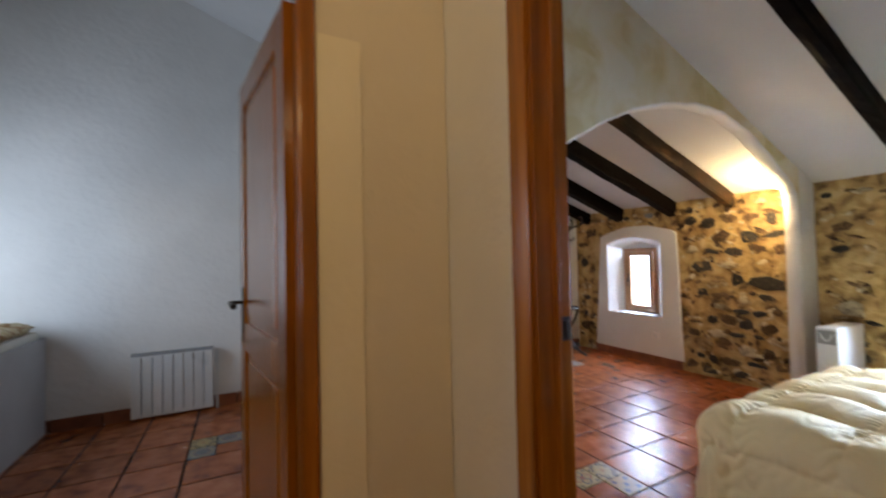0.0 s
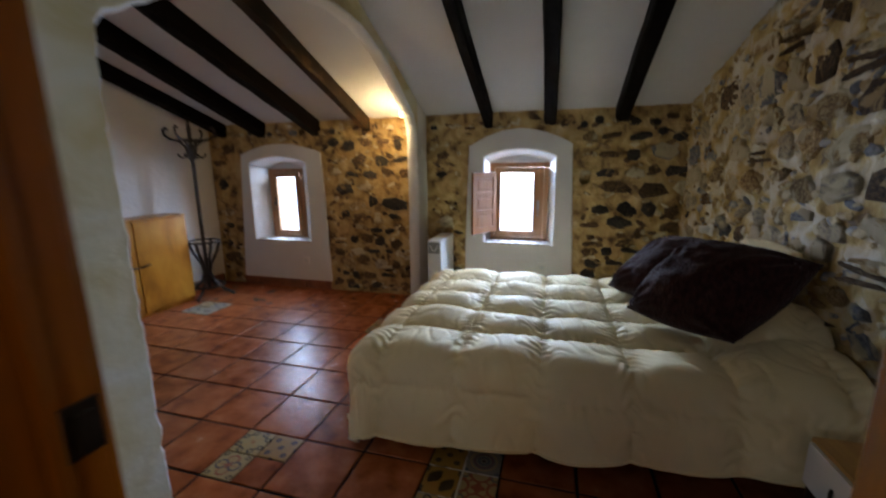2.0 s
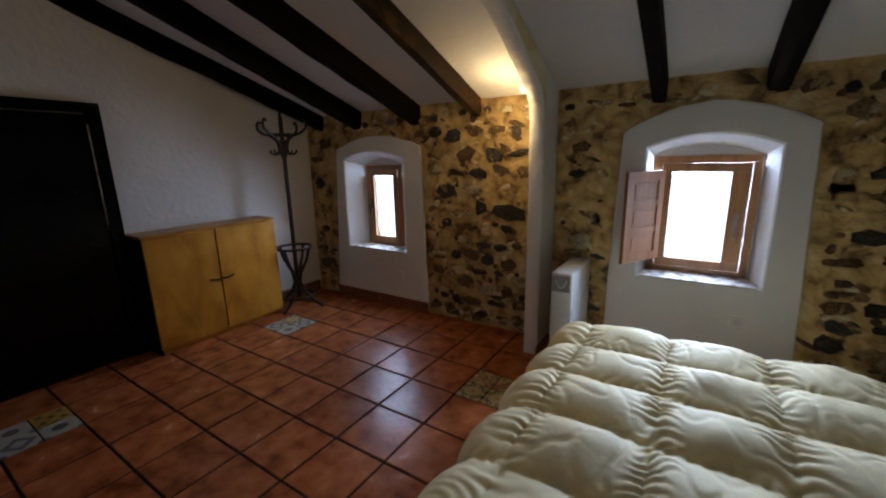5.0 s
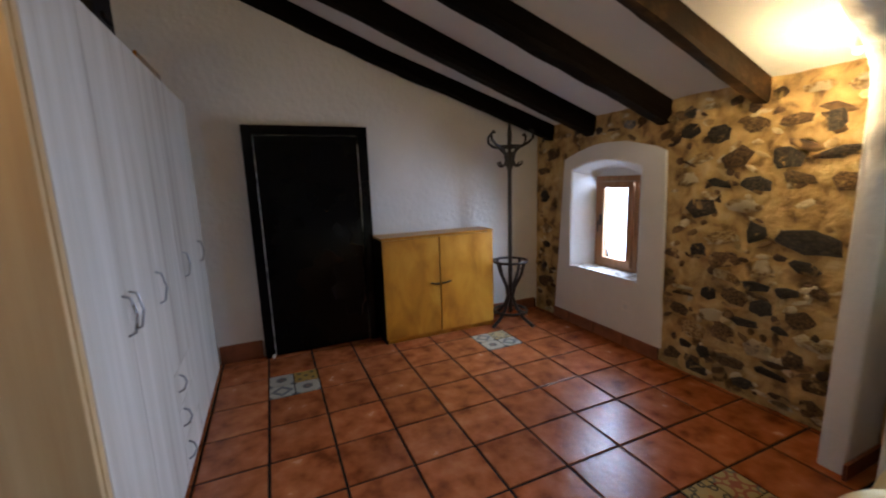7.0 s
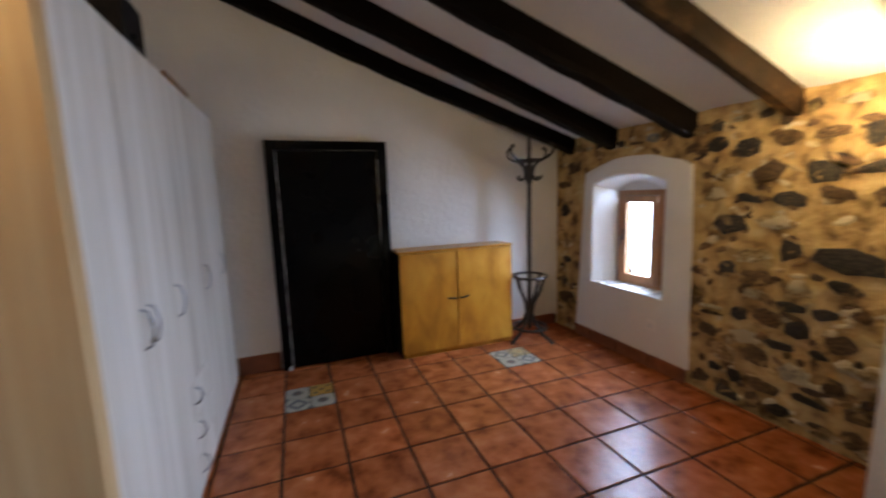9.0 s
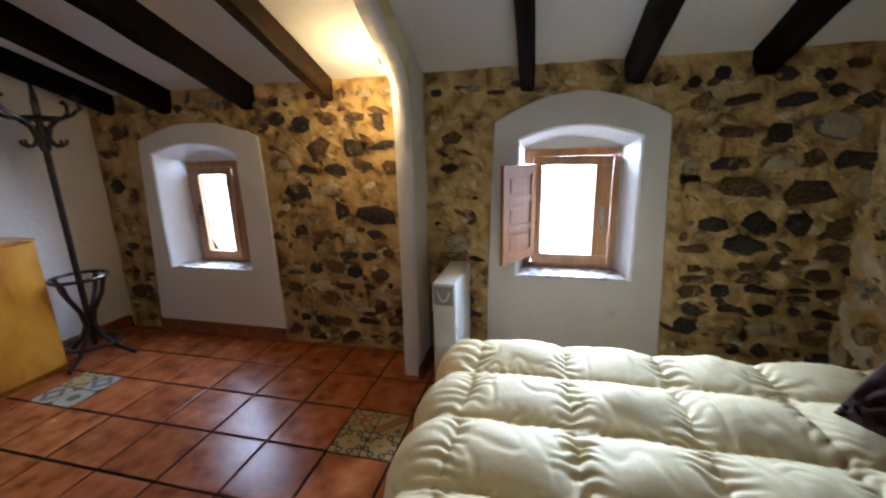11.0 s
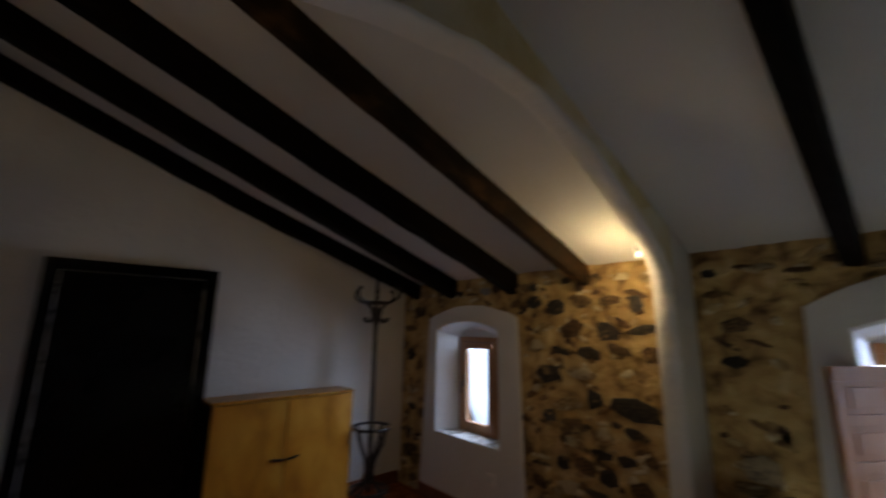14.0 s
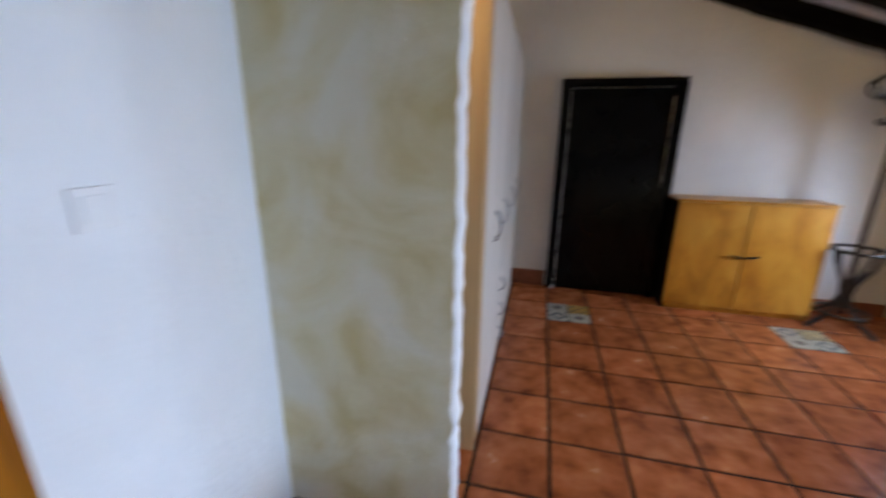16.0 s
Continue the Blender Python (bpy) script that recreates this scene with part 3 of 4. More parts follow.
def window(name, n, shutter):
    l, r, bl, br, z0, zs, zc = n["outer"]
    il, ir, iz0, izs, izc = n["inner"]
    fl, fr, fz0, fz1 = n["frame"]
    X0, X1 = WX - 0.020, WX + 0.20
    outer = loop_points(l, r, bl, br, z0, zs, zc)
    outer = [(y + noise.noise(Vector((y * 7, z * 7, 2))) * 0.014, z + noise.noise(Vector((y * 7, z * 7, 8))) * 0.010 * (z > 0.2)) for y, z in outer]
    inner = loop_points(il, ir, il, ir, iz0, izs, izc)
    back = loop_points(fl + 0.01, fr - 0.01, fl + 0.01, fr - 0.01, fz0, fz1, fz1 + 0.07)
    hole = loop_points(fl - 0.002, fr + 0.002, fl - 0.002, fr + 0.002, fz0, fz1, fz1)
    top = structure(name, boxes((X1 + 0.015, X1 + 0.06, fr, fl, fz0 - 0.03, fz0 - 0.001)), window_wood, "small deep-set wooden window")
    bm = bmesh.new()
    rings = []
    for pts, x in ((outer, WX + 0.004), (outer, X0 + 0.006), ([(y + (0.006 if y < (l + r) / 2 else -0.006), z) for y, z in outer], X0), ([(y + (0.012 if y > (il + ir) / 2 else -0.012), z + (0.012 if z > 1.2 else -0.004)) for y, z in inner], X0), (inner, X0 + 0.012), (back, X1), (hole, X1 + 0.002)):
        rings.append([bm.verts.new((x, y, z)) for y, z in pts])
    for a, b in zip(rings, rings[1:]):
        for i in range(len(a)):
            j = (i + 1) % len(a)
            bm.faces.new((a[i], a[j], b[j], b[i]))
    part("plaster_surround", bm, smooth_plaster, top, "white plaster surround with rounded edges")
    bm = boxes((X0 - 0.004, X1 + 0.01, ir + 0.015, il - 0.015, iz0 - 0.004, iz0 + 0.008), bevel=0.003)
    part("window_sill", bm, sill_stone, top, "chipped whitewashed sill")
    # fixed frame, sash, glass
    X = X1 - 0.01
    t = 0.045
    bm = boxes((X, X + 0.06, fr, fl, fz0, fz0 + t), (X, X + 0.06, fr, fl, fz1 - t, fz1), (X, X + 0.06, fr, fr + t, fz0 + t, fz1 - t), (X, X + 0.06, fl - t, fl, fz0 + t, fz1 - t), bevel=0.003)
    part("window_frame", bm, window_wood, top)
    s = t + 0.004
    a0, a1, b0, b1 = fr + s, fl - s, fz0 + s, fz1 - s
    q, qr = 0.058, (0.10 if shutter else 0.058)
    bm = boxes((X - 0.012, X + 0.04, a0, a1, b0, b0 + q), (X - 0.012, X + 0.04, a0, a1, b1 - q, b1), (X - 0.012, X + 0.04, a0, a0 + qr, b0 + q, b1 - q), (X - 0.012, X + 0.04, a1 - q, a1, b0 + q, b1 - q), bevel=0.004)
    part("sash", bm, window_wood, top)
    pane = part("pane", boxes((X + 0.012, X + 0.018, a0 + qr - 0.004, a1 - q + 0.004, b0 + q - 0.004, b1 - q + 0.004)), glass, top)
    pane.visible_shadow = False
    hy = a0 + qr / 2 if shutter else a1 - q / 2
    bm = boxes((X - 0.018, X - 0.0125, hy - 0.012, hy + 0.012, 0.96, 1.06), bevel=0.002)
    tube(bm, [(X - 0.018, hy, 1.0), (X - 0.045, hy, 1.0), (X - 0.048, hy, 0.985), (X - 0.048, hy, 0.90)], 0.007)
    part("window_handle", bm, steel if shutter else iron, top, "steel handle" if shutter else "black handle")
    bm = bmesh.new()
    n_b = 5
    for k in range(n_b):
        box(bm, X + 0.075, X + 0.08, a0 + qr - 0.01, a1 - q + 0.01, b1 - q - 0.018 * (k + 1), b1 - q - 0.018 * k - 0.003)
    part("blind", bm, blind, top, "rolled-up orange slatted blind")
    return top


window("window_1", NICHES["A"], False)
win_b = window("window_2", NICHES["B"], True)


def shutter_leaf():
    """A panelled inner shutter, hinged on the sash and swung into the room."""
    hx, hy = WX + 0.165, -2.665
    free = Vector((2.60, -2.475))
    d = free - Vector((hx, hy))
    w, z0, z1 = d.length, 0.735, 1.345
    m = Matrix.Translation((hx, hy, 0)) @ Matrix.Rotation(math.atan2(d.y, d.x), 4, "Z")
    ob = new("shutter")
    ob.matrix_world = m
    tagged(ob, "pale pine inner shutter with three sunk panels, open", "shutter")
    bars = [(0.01, w, -0.012, 0.012, z0, z0 + 0.06), (0.01, w, -0.012, 0.012, z1 - 0.06, z1), (0.01, 0.065, -0.012, 0.012, z0 + 0.06, z1 - 0.06), (w - 0.055, w, -0.012, 0.012, z0 + 0.06, z1 - 0.06)]
    h = (z1 - z0 - 0.12 - 2 * 0.045) / 3
    cuts = [z0 + 0.06 + k * (h + 0.045) for k in range(3)]
    for c in cuts[1:]:
        bars.append((0.065, w - 0.055, -0.012, 0.012, c - 0.045, c))
    part("shutter_frame", boxes(*bars, bevel=0.003), shutter_wood, ob)
    for c in cuts:
        part("panel", boxes((0.066, w - 0.056, -0.005, 0.005, c + 0.001, c + h - 0.001)), shutter_wood, ob)
        part("raised_field", boxes((0.066 + 0.025, w - 0.056 - 0.025, -0.009, 0.009, c + 0.025, c + h - 0.025), bevel=0.004), shutter_wood, ob)
    for z in (z0 + 0.08, z1 - 0.08):
        bm = bmesh.new()
        tube(bm, [(0, 0, z - 0.03), (0, 0, z + 0.03)], 0.006)
        part("hinge", bm, iron, ob, "black hinge pin")


shutter_leaf()

# ground far below and a distant slope outside
bm = boxes((-60, 90, -80, 80, -4.2, -4.0))
structure("ground", bm, earth, "dry ground below the house")


# skirting
def skirting(name, x0, x1, y0, y1, h, along):
    bm = bmesh.new()
    lo, hi = (x0, x1) if along == "x" else (y0, y1)
    top = structure(name, boxes((x0 + 0.004, x1 - 0.004, y0 + 0.004, y1 - 0.004, 0.001, h - 0.012)), grout, "terracotta skirting")
    bm.free()
    k = lo
    while k < hi - 0.02:
        e = min(k + 0.33, hi)
        b = (k + 0.004, e - 0.004, y0, y1, 0, h) if along == "x" else (x0, x1, k + 0.004, e - 0.004, 0, h)
        part("skirting_tile", boxes(b, bevel=0.003), skirting_tile, top)
        k = e
    return top


skirting("baseboard", -0.36, -0.03, NY - 0.016, NY, 0.15, "x")
skirting("baseboard", 2.06, WX - 0.02, NY - 0.016, NY, 0.11, "x")
skirting("baseboard", WX - 0.034, WX - 0.012, -0.765, 0.45, 0.10, "y")
skirting("baseboard", -4.05, -1.08, 0.724, 0.74, 0.10, "x")
skirting("baseboard", -0.97, -0.35, -2.030, -2.012, 0.09, "x")
skirting("baseboard", 2.40, 2.745, -1.986, -1.970, 0.08, "x")


# ---- doors ----
def door_frame(name, label, jambs, head, casings):
    top = structure(name, boxes(*head, bevel=0.004), varnished, label)
    for b in jambs:
        part("jamb", boxes(b, bevel=0.004), varnished, top)
    for b in casings:
        part("casing", boxes(b, bevel=0.006), varnished, top)
    return top


y0, y1 = DOOR_Y0, DOOR_Y1
f = door_frame("door_frame_1", "orange-brown varnished pine door frame",
               [(WWH - 0.005, WWX + 0.005, y0, y0 + 0.035, 0, 2.045), (WWH - 0.005, WWX + 0.005, y1 - 0.035, y1, 0, 2.045), (WWX - 0.055, WWX - 0.04, y1 - 0.05, y1 - 0.036, 0, 2.04), (WWX - 0.055, WWX - 0.04, y0 + 0.036, y0 + 0.05, 0, 2.04)],
               [(WWH - 0.005, WWX + 0.005, y0, y1, 2.045, 2.08)],
               [(x0, x1, ya, yb, 0, 2.13) for x0, x1, wide in ((WWH - 0.018, WWH - 0.0055, 0.045), (WWX + 0.0055, WWX + 0.018, 0.080)) for ya, yb in ((y1 - 0.025, y1 + wide), (y0 - wide, y0 + 0.025))]
               + [(x0, x1, y0 + 0.026, y1 - 0.026, 2.055, 2.13) for x0, x1 in ((WWH - 0.018, WWH - 0.0055), (WWX + 0.0055, WWX + 0.018))])
bm = boxes((WWX - 0.036, WWX + 0.001, y1 - 0.0385, y1 - 0.035, 1.105, 1.165), bevel=0.001)
box(bm, WWX - 0.026, WWX - 0.008, y1 - 0.044, y1 - 0.0385, 1.115, 1.155, bevel=0.002)
part("strike_plate", bm, iron, f, "black strike plate")


def bedroom_door():
    """The bedroom's own leaf, folded right back against the wall."""
    d = thing("door_3", "orange varnished pine door folded back against the wall", "door", -0.93, -3.467, 0.008, -90)
    w, h, t, m = 0.78, 2.03, 0.0165, 0.10
    part("door_rails", boxes((0, m, -t, t, 0, h), (w - m, w, -t, t, 0, h), (m, w - m, -t, t, 0, 0.16), (m, w - m, -t, t, 0.92, 1.04), (m, w - m, -t, t, h - 0.11, h), bevel=0.003), varnished, d)
    for za, zb in ((0.16, 0.92), (1.04, h - 0.11)):
        part("panel", boxes((m, w - m, -0.007, 0.007, za, zb)), varnished, d)
        part("raised_field", boxes((m + 0.04, w - m - 0.04, -0.012, 0.012, za + 0.04, zb - 0.04), bevel=0.007), varnished, d)
    for z in (0.25, 0.98, 1.437):
        bm = bmesh.new()
        tube(bm, [(-0.008, -0.004, z - 0.04), (-0.008, -0.004, z + 0.04)], 0.0045)
        part("hinge", bm, iron, d, "black hinge")


bedroom_door()

x0, x1 = -2.45, -1.53
f = door_frame("door_frame_2", "dark varnished pine door frame",
               [(x0, x0 + 0.035, HY0 - 0.005, HY1 + 0.005, 0, 2.205), (x1 - 0.035, x1, HY0 - 0.005, HY1 + 0.005, 0, 2.205)],
               [(x0, x1, HY0 - 0.005, HY1 + 0.005, 2.205, 2.24)],
               [(xa, xb, HY0 - 0.018, HY0 - 0.0055, 0, 2.29) for xa, xb in ((x1 - 0.03, x1 + 0.015), (x0 - 0.045, x0 + 0.025))] + [(x0 + 0.026, x1 - 0.032, HY0 - 0.018, HY0 - 0.0055, 2.215, 2.29)])


def far_room_door():
    d = thing("door_1", "orange varnished pine panelled door, open", "door", x1 - 0.045, HY1 - 0.03, 0.008, 98.5)
    w, h, t = 0.80, 2.13, 0.0175
    s = 0.10
    bars = [(0, s, -t, t, 0, h), (w - s, w, -t, t, 0, h), (s, w - s, -t, t, 0, 0.16), (s, w - s, -t, t, 0.92, 1.04), (s, w - s, -t, t, h - 0.11, h)]
    part("door_rails", boxes(*bars, bevel=0.003), varnished, d)
    for za, zb in ((0.16, 0.92), (1.04, h - 0.11)):
        part("panel", boxes((s, w - s, -0.007, 0.007, za, zb)), varnished, d)
        part("raised_field", boxes((s + 0.04, w - s - 0.04, -0.013, 0.013, za + 0.04, zb - 0.04), bevel=0.008), varnished, d)
    bm = boxes((w - 0.075, w - 0.035, t, t + 0.004, 0.95, 1.20), (w - 0.075, w - 0.035, -t - 0.004, -t, 0.95, 1.20), bevel=0.0015)
    part("handle_plate", bm, iron, d, "black handle plates")
    for k in (1, -1):
        bm = bmesh.new()
        tube(bm, [(w - 0.055, k * t, 1.13), (w - 0.055, k * (t + 0.045), 1.13), (w - 0.065, k * (t + 0.055), 1.13), (w - 0.16, k * (t + 0.055), 1.125)], 0.009)
        tube(bm, [(w - 0.155, k * (t + 0.055), 1.125), (w - 0.175, k * (t + 0.055), 1.124)], 0.014)
        part("door_handle", bm, iron, d, "black iron lever handle")
    for z in (0.25, 0.98, 1.70):
        bm = bmesh.new()
        tube(bm, [(-0.008, -t - 0.004, z - 0.05), (-0.008, -t - 0.004, z + 0.05)], 0.009)
        part("hinge", bm, iron, d, "black hinge")


far_room_door()


def black_door():
    d = thing("door_2", "glossy black painted door with a wide frame on the white wall", "door")
    d["kind"] = "structure"
    yb, yf = NY, NY - 0.07
    bm = boxes((-0.02, 0.055, yf, yb, 0, 1.885), (0.865, 0.945, yf, yb, 0, 1.885), (0.055, 0.865, yf, yb, 1.815, 1.885), bevel=0.004)
    part("door_frame", bm, black_gloss, d)
    part("door_leaf", boxes((0.062, 0.858, yf + 0.018, yb - 0.002, 0.006, 1.808), bevel=0.003), black_gloss, d)
    # mottled white beads paint gloss highlights into the joints of the door
    part("bead", boxes((0.0555, 0.0615, yf + 0.006, yf + 0.03, 0.02, 1.76), bevel=0.001), highlight_white, d, "white strip painted in as a highlight beside the leaf")
    part("bead", boxes((0.8585, 0.8645, yf + 0.006, yf + 0.03, 1.0, 1.74), bevel=0.001), highlight_white, d, "white strip painted in as a highlight beside the leaf")
    part("bottom_guide", boxes((0.03, 0.055, yf - 0.012, yf - 0.001, 0.0, 0.03), bevel=0.003), white_lacquer, d, "small white plastic guide")


black_door()


# ---- bedroom furniture ----
def d_handle(name, parent, y, z, x, h=0.13, material=None, tilt=0.0):
    """A bow handle on a face that looks to +x."""
    bm = bmesh.new()
    tube(bm, [(x, y - tilt, z - h / 2), (x + 0.022, y - tilt * 0.8, z - h / 2 + 0.01), (x + 0.034, y, z), (x + 0.022, y + tilt * 0.8, z + h / 2 - 0.01), (x, y + tilt, z + h / 2)], 0.0048)
    return part(name, bm, material or steel, parent)


def wardrobe():
    w = thing("wardrobe", "tall whitewashed wardrobe with beech sides and steel bow handles", "wardrobe", -0.36, -1.52, 0)
    W, D, H = 2.10, 0.58, 2.0
    part("side_panel", boxes((-D, 0.012, 0, 0.022, 0, H), bevel=0.002), beech, w, "beech side panel")
    part("side_panel", boxes((-D, 0.0, W - 0.022, W, 0, H), bevel=0.002), beech, w, "beech side panel")
    part("top_panel", boxes((-D, 0.0, 0.0225, W - 0.0225, H - 0.022, H), bevel=0.002), beech, w, "beech top")
    part("back_panel", boxes((-D, -D + 0.01, 0.0225, W - 0.0225, 0.0, H - 0.0225)), beech, w)
    part("plinth", boxes((-D + 0.02, -0.03, 0.0225, W - 0.0225, 0.0, 0.05)), beech, w)
    part("edge_strip", boxes((-0.004, 0.017, 0.0225, 0.05, 0.05, H - 0.0225), bevel=0.002), beech, w, "beech edge strip")
    cols = [0.052, 0.40, 0.82, 1.24, 1.66, W - 0.003]
    for k in range(5):
        a, b = cols[k] + 0.0015, cols[k + 1] - 0.0015
        if k == 2:
            part("door", boxes((-0.002, 0.018, a, b, 0.575, H - 0.003), bevel=0.002), white_wood, w)
            for i in range(3):
                z0 = 0.055 + i * 0.173
                part("drawer_front", boxes((-0.002, 0.018, a, b, z0, z0 + 0.170), bevel=0.002), white_wood, w)
                d_handle("drawer_handle", w, a + 0.06, z0 + 0.11, 0.018, 0.07, tilt=0.02)
        else:
            part("door", boxes((-0.002, 0.018, a, b, 0.055, H - 0.003), bevel=0.002), white_wood, w)
    for y, tilt in ((0.365, 0), (0.435, 0), (0.785, 0), (1.36, 0), (1.87, 0)):
        d_handle("door_handle", w, y, 1.0, 0.018, 0.14, tilt=tilt)


wardrobe()
c = thing("suitcase", "black case standing on the wardrobe", "suitcase", -0.64, -0.55, 2.001)
part("shell", boxes((-0.22, 0.22, -0.13, 0.13, 0, 0.28), bevel=0.015), dark_fabric, c)
part("carry_handle", boxes((0.2205, 0.235, -0.05, 0.05, 0.11, 0.135), bevel=0.004), dark_fabric, c)
c = thing("tray", "brown wooden board on the wardrobe beside the black case", "tray", -0.50, -0.20, 2.001)
part("board", boxes((-0.16, 0.14, -0.20, 0.26, 0, 0.018), bevel=0.003), varnished, c)
part("rim", boxes((0.125, 0.14, -0.20, 0.26, 0.0185, 0.05), bevel=0.003), varnished, c)


def oak_cabinet():
    c = thing("cabinet", "low honey oak cabinet with two doors against the white wall", "cabinet", 0.96, 0.51, 0)
    W, D, H = 1.08, NY - 0.51 - 0.003, 0.95
    # shade on the left side is painted in with the near-black beam colour
    part("side_panel", boxes((0, 0.018, 0.004, D, 0, H - 0.02), bevel=0.0015), old_beam, c, "oak side coloured near-black for its shade")
    part("side_panel", boxes((W - 0.018, W, 0.004, D, 0, H - 0.02), bevel=0.0015), cabinet_wood, c)
    part("top_board", boxes((-0.008, W + 0.008, -0.012, D, H - 0.0195, H), bevel=0.003), cabinet_wood, c)
    part("plinth", boxes((0.0185, W - 0.0185, 0.012, 0.03, 0, 0.045)), cabinet_wood, c)
    part("back_panel", boxes((0.0185, W - 0.0185, D - 0.008, D, 0.0, H - 0.0205)), cabinet_wood, c)
    for a, b, hx in ((0.003, W / 2 - 0.021, W / 2 - 0.065), (W / 2 - 0.009, W - 0.003, W / 2 + 0.035)):
        part("door", boxes((a, b, -0.016, 0.003, 0.048, H - 0.024), bevel=0.002), cabinet_wood, c)
        bm = bmesh.new()
        s = 1 if hx > W / 2 else -1
        tube(bm, [(hx - 0.03 * s, -0.016, 0.50), (hx - 0.03 * s, -0.036, 0.50), (hx + 0.01 * s, -0.042, 0.505), (hx + 0.05 * s, -0.034, 0.513)], 0.0085)
        tube(bm, [(hx + 0.03 * s, -0.036, 0.51), (hx + 0.03 * s, -0.016, 0.51)], 0.005)
        part("door_handle", bm, iron, c, "black bow handle")


oak_cabinet()


def coat_stand():
    r = thing("coat_stand", "dark bentwood coat stand in the corner beside the cabinet", "coat stand", 2.235, 0.50, 0, 20)
    bm = bmesh.new()
    tube(bm, [(0, 0, 0.10), (0, 0, 1.80)], 0.020, 10)
    tube(bm, [(0, 0, 1.80), (0, 0, 1.84), (0, 0, 1.88), (0, 0, 1.92)], 0.024, 10, 0.010)
    part("pole", bm, bentwood, r)
    for k in range(4):
        a = math.pi / 2 * k
        c, s = math.cos(a), math.sin(a)

        def at(u, z):
            return (c * u, s * u, z)

        bm = bmesh.new()
        tube(bm, [at(0.018, 1.50), at(0.04, 1.58), at(0.06, 1.65), at(0.12, 1.70), at(0.20, 1.72), at(0.255, 1.76), at(0.26, 1.81), at(0.235, 1.835), at(0.215, 1.82)], 0.012, 8)
        part("upper_hook", bm, bentwood, r)
        bm = bmesh.new()
        tube(bm, [at(0.018, 1.66), at(0.035, 1.60), at(0.06, 1.545), at(0.10, 1.525), at(0.135, 1.545), at(0.14, 1.57)], 0.010, 8)
        part("lower_hook", bm, bentwood, r)
        bm = bmesh.new()
        tube(bm, [at(0.165, 0.62), at(0.13, 0.50), at(0.05, 0.36), at(0.03, 0.26), at(0.07, 0.16), at(0.16, 0.07), at(0.27, 0.014)], 0.016, 8)
        part("leg", bm, bentwood, r)
    for z, rad in ((0.62, 0.165), (0.12, 0.16), (1.705, 0.12)):
        bm = bmesh.new()
        hoop(bm, (0, 0, z), rad, 0.013)
        part("ring", bm, bentwood, r)


coat_stand()


# the bed
BX0, BX1, BY1, BY0, TOP = 0.52, 1.95, -2.42, -4.455, 0.50


def duvet():
    bm = bmesh.new()
    drop_w, drop_e, drop_f = 0.362, 0.34, 0.41
    nu, nv = 300, 320
    W, L = BX1 - BX0, BY1 - BY0
    rad = 0.13
    pts = np.zeros((nu + 1, nv + 1, 3))
    puff = np.zeros((nu + 1, nv + 1))
    qa, qb = 0.325, 0.385
    for i in range(nu + 1):
        a = -drop_w + (W + drop_w + drop_e) * i / nu
        for j in range(nv + 1):
            b = -drop_f + (L + drop_f) * j / nv
            ex = -a if a < 0 else (a - W if a > W else 0.0)
            ey = -b if b < 0 else 0.0
            if a < 0:
                ex *= 1.33 - 0.43 * min(1, max(0, b) / L)
            ey *= 1.22
            e = (ex ** 3 + ey ** 3) ** (1 / 3)
            dx = -1 if a < 0 else 1
            if e > 0:
                hx, hy = dx * ex / math.hypot(ex, ey), ey / math.hypot(ex, ey)
            else:
                hx = hy = 0.0
            ang = min(e / rad, math.pi / 2)
            out = rad * math.sin(ang)
            down_z = rad * (1 - math.cos(ang)) + max(0.0, e - rad * math.pi / 2)
            out += 0.05 * max(0.0, e - rad) * (1 + 0.8 * math.sin(a * 9 + b * 11))
            x = BX0 + min(max(a, 0), W) + hx * out
            y = BY1 - max(b, 0) + hy * out
            z = TOP - down_z
            z += 0.20 * math.exp(-((x - 0.98) / 0.30) ** 2 - ((y + 4.30) / 0.26) ** 2) + 0.07 * math.exp(-((x - 1.6) / 0.4) ** 2 - ((y + 4.3) / 0.25) ** 2)
            z += 0.018 * noise.noise(Vector((x * 2.2, y * 2.2, 0)))
            wa = a + 0.012 * noise.noise(Vector((a * 7, b * 7, 4)))
            wb = b + 0.012 * noise.noise(Vector((a * 7, b * 7, 6)))
            if wa < 0.25:
                wa = 0.25 + (wa - 0.25) * 0.80
            pa, pb = abs(math.sin(math.pi * (wa + 0.075) / qa)), abs(math.sin(math.pi * (wb - 0.025) / qb))
            pf = (0.08 + 0.92 * pa ** 0.62) * (0.25 + 0.75 * pb ** 0.5)
            ga, gb = noise.noise(Vector((a * 8, b * 3, 2))), noise.noise(Vector((a * 3, b * 8, 3)))
            wide_b, wide_a = max(0.0, 1 - pb * (1.15 + gb)) ** 2.0, max(0.0, 1 - pa * (1.5 + ga)) ** 2.4
            fold_b = abs(math.sin(wa * 66 + 6 * gb + 2.0 * noise.noise(Vector((a * 14, b * 14, 21))))) - 0.5
            fold_a = abs(math.sin(wb * 60 + 6 * ga + 2.0 * noise.noise(Vector((a * 14, b * 14, 25))))) - 0.5
            strong = 0.55 + 0.9 * noise.noise(Vector((a * 4.3, b * 4.3, 31)))
            fold = (fold_b * wide_b * 0.020 + fold_a * wide_a * 0.010) * max(0.15, strong + 0.35)
            cr = 1 - abs(noise.noise(Vector((a * 5 + b * 2, b * 9, 12)))) * 6
            crease = -0.005 * max(0.0, cr)
            pts[i, j] = (x, y, z)
            puff[i, j] = 0.062 * pf + crease * min(1.0, pf * 1.5) + fold + 0.016 * noise.noise(Vector((a * 5, b * 5, 8))) * pf
    du = np.gradient(pts, axis=0)
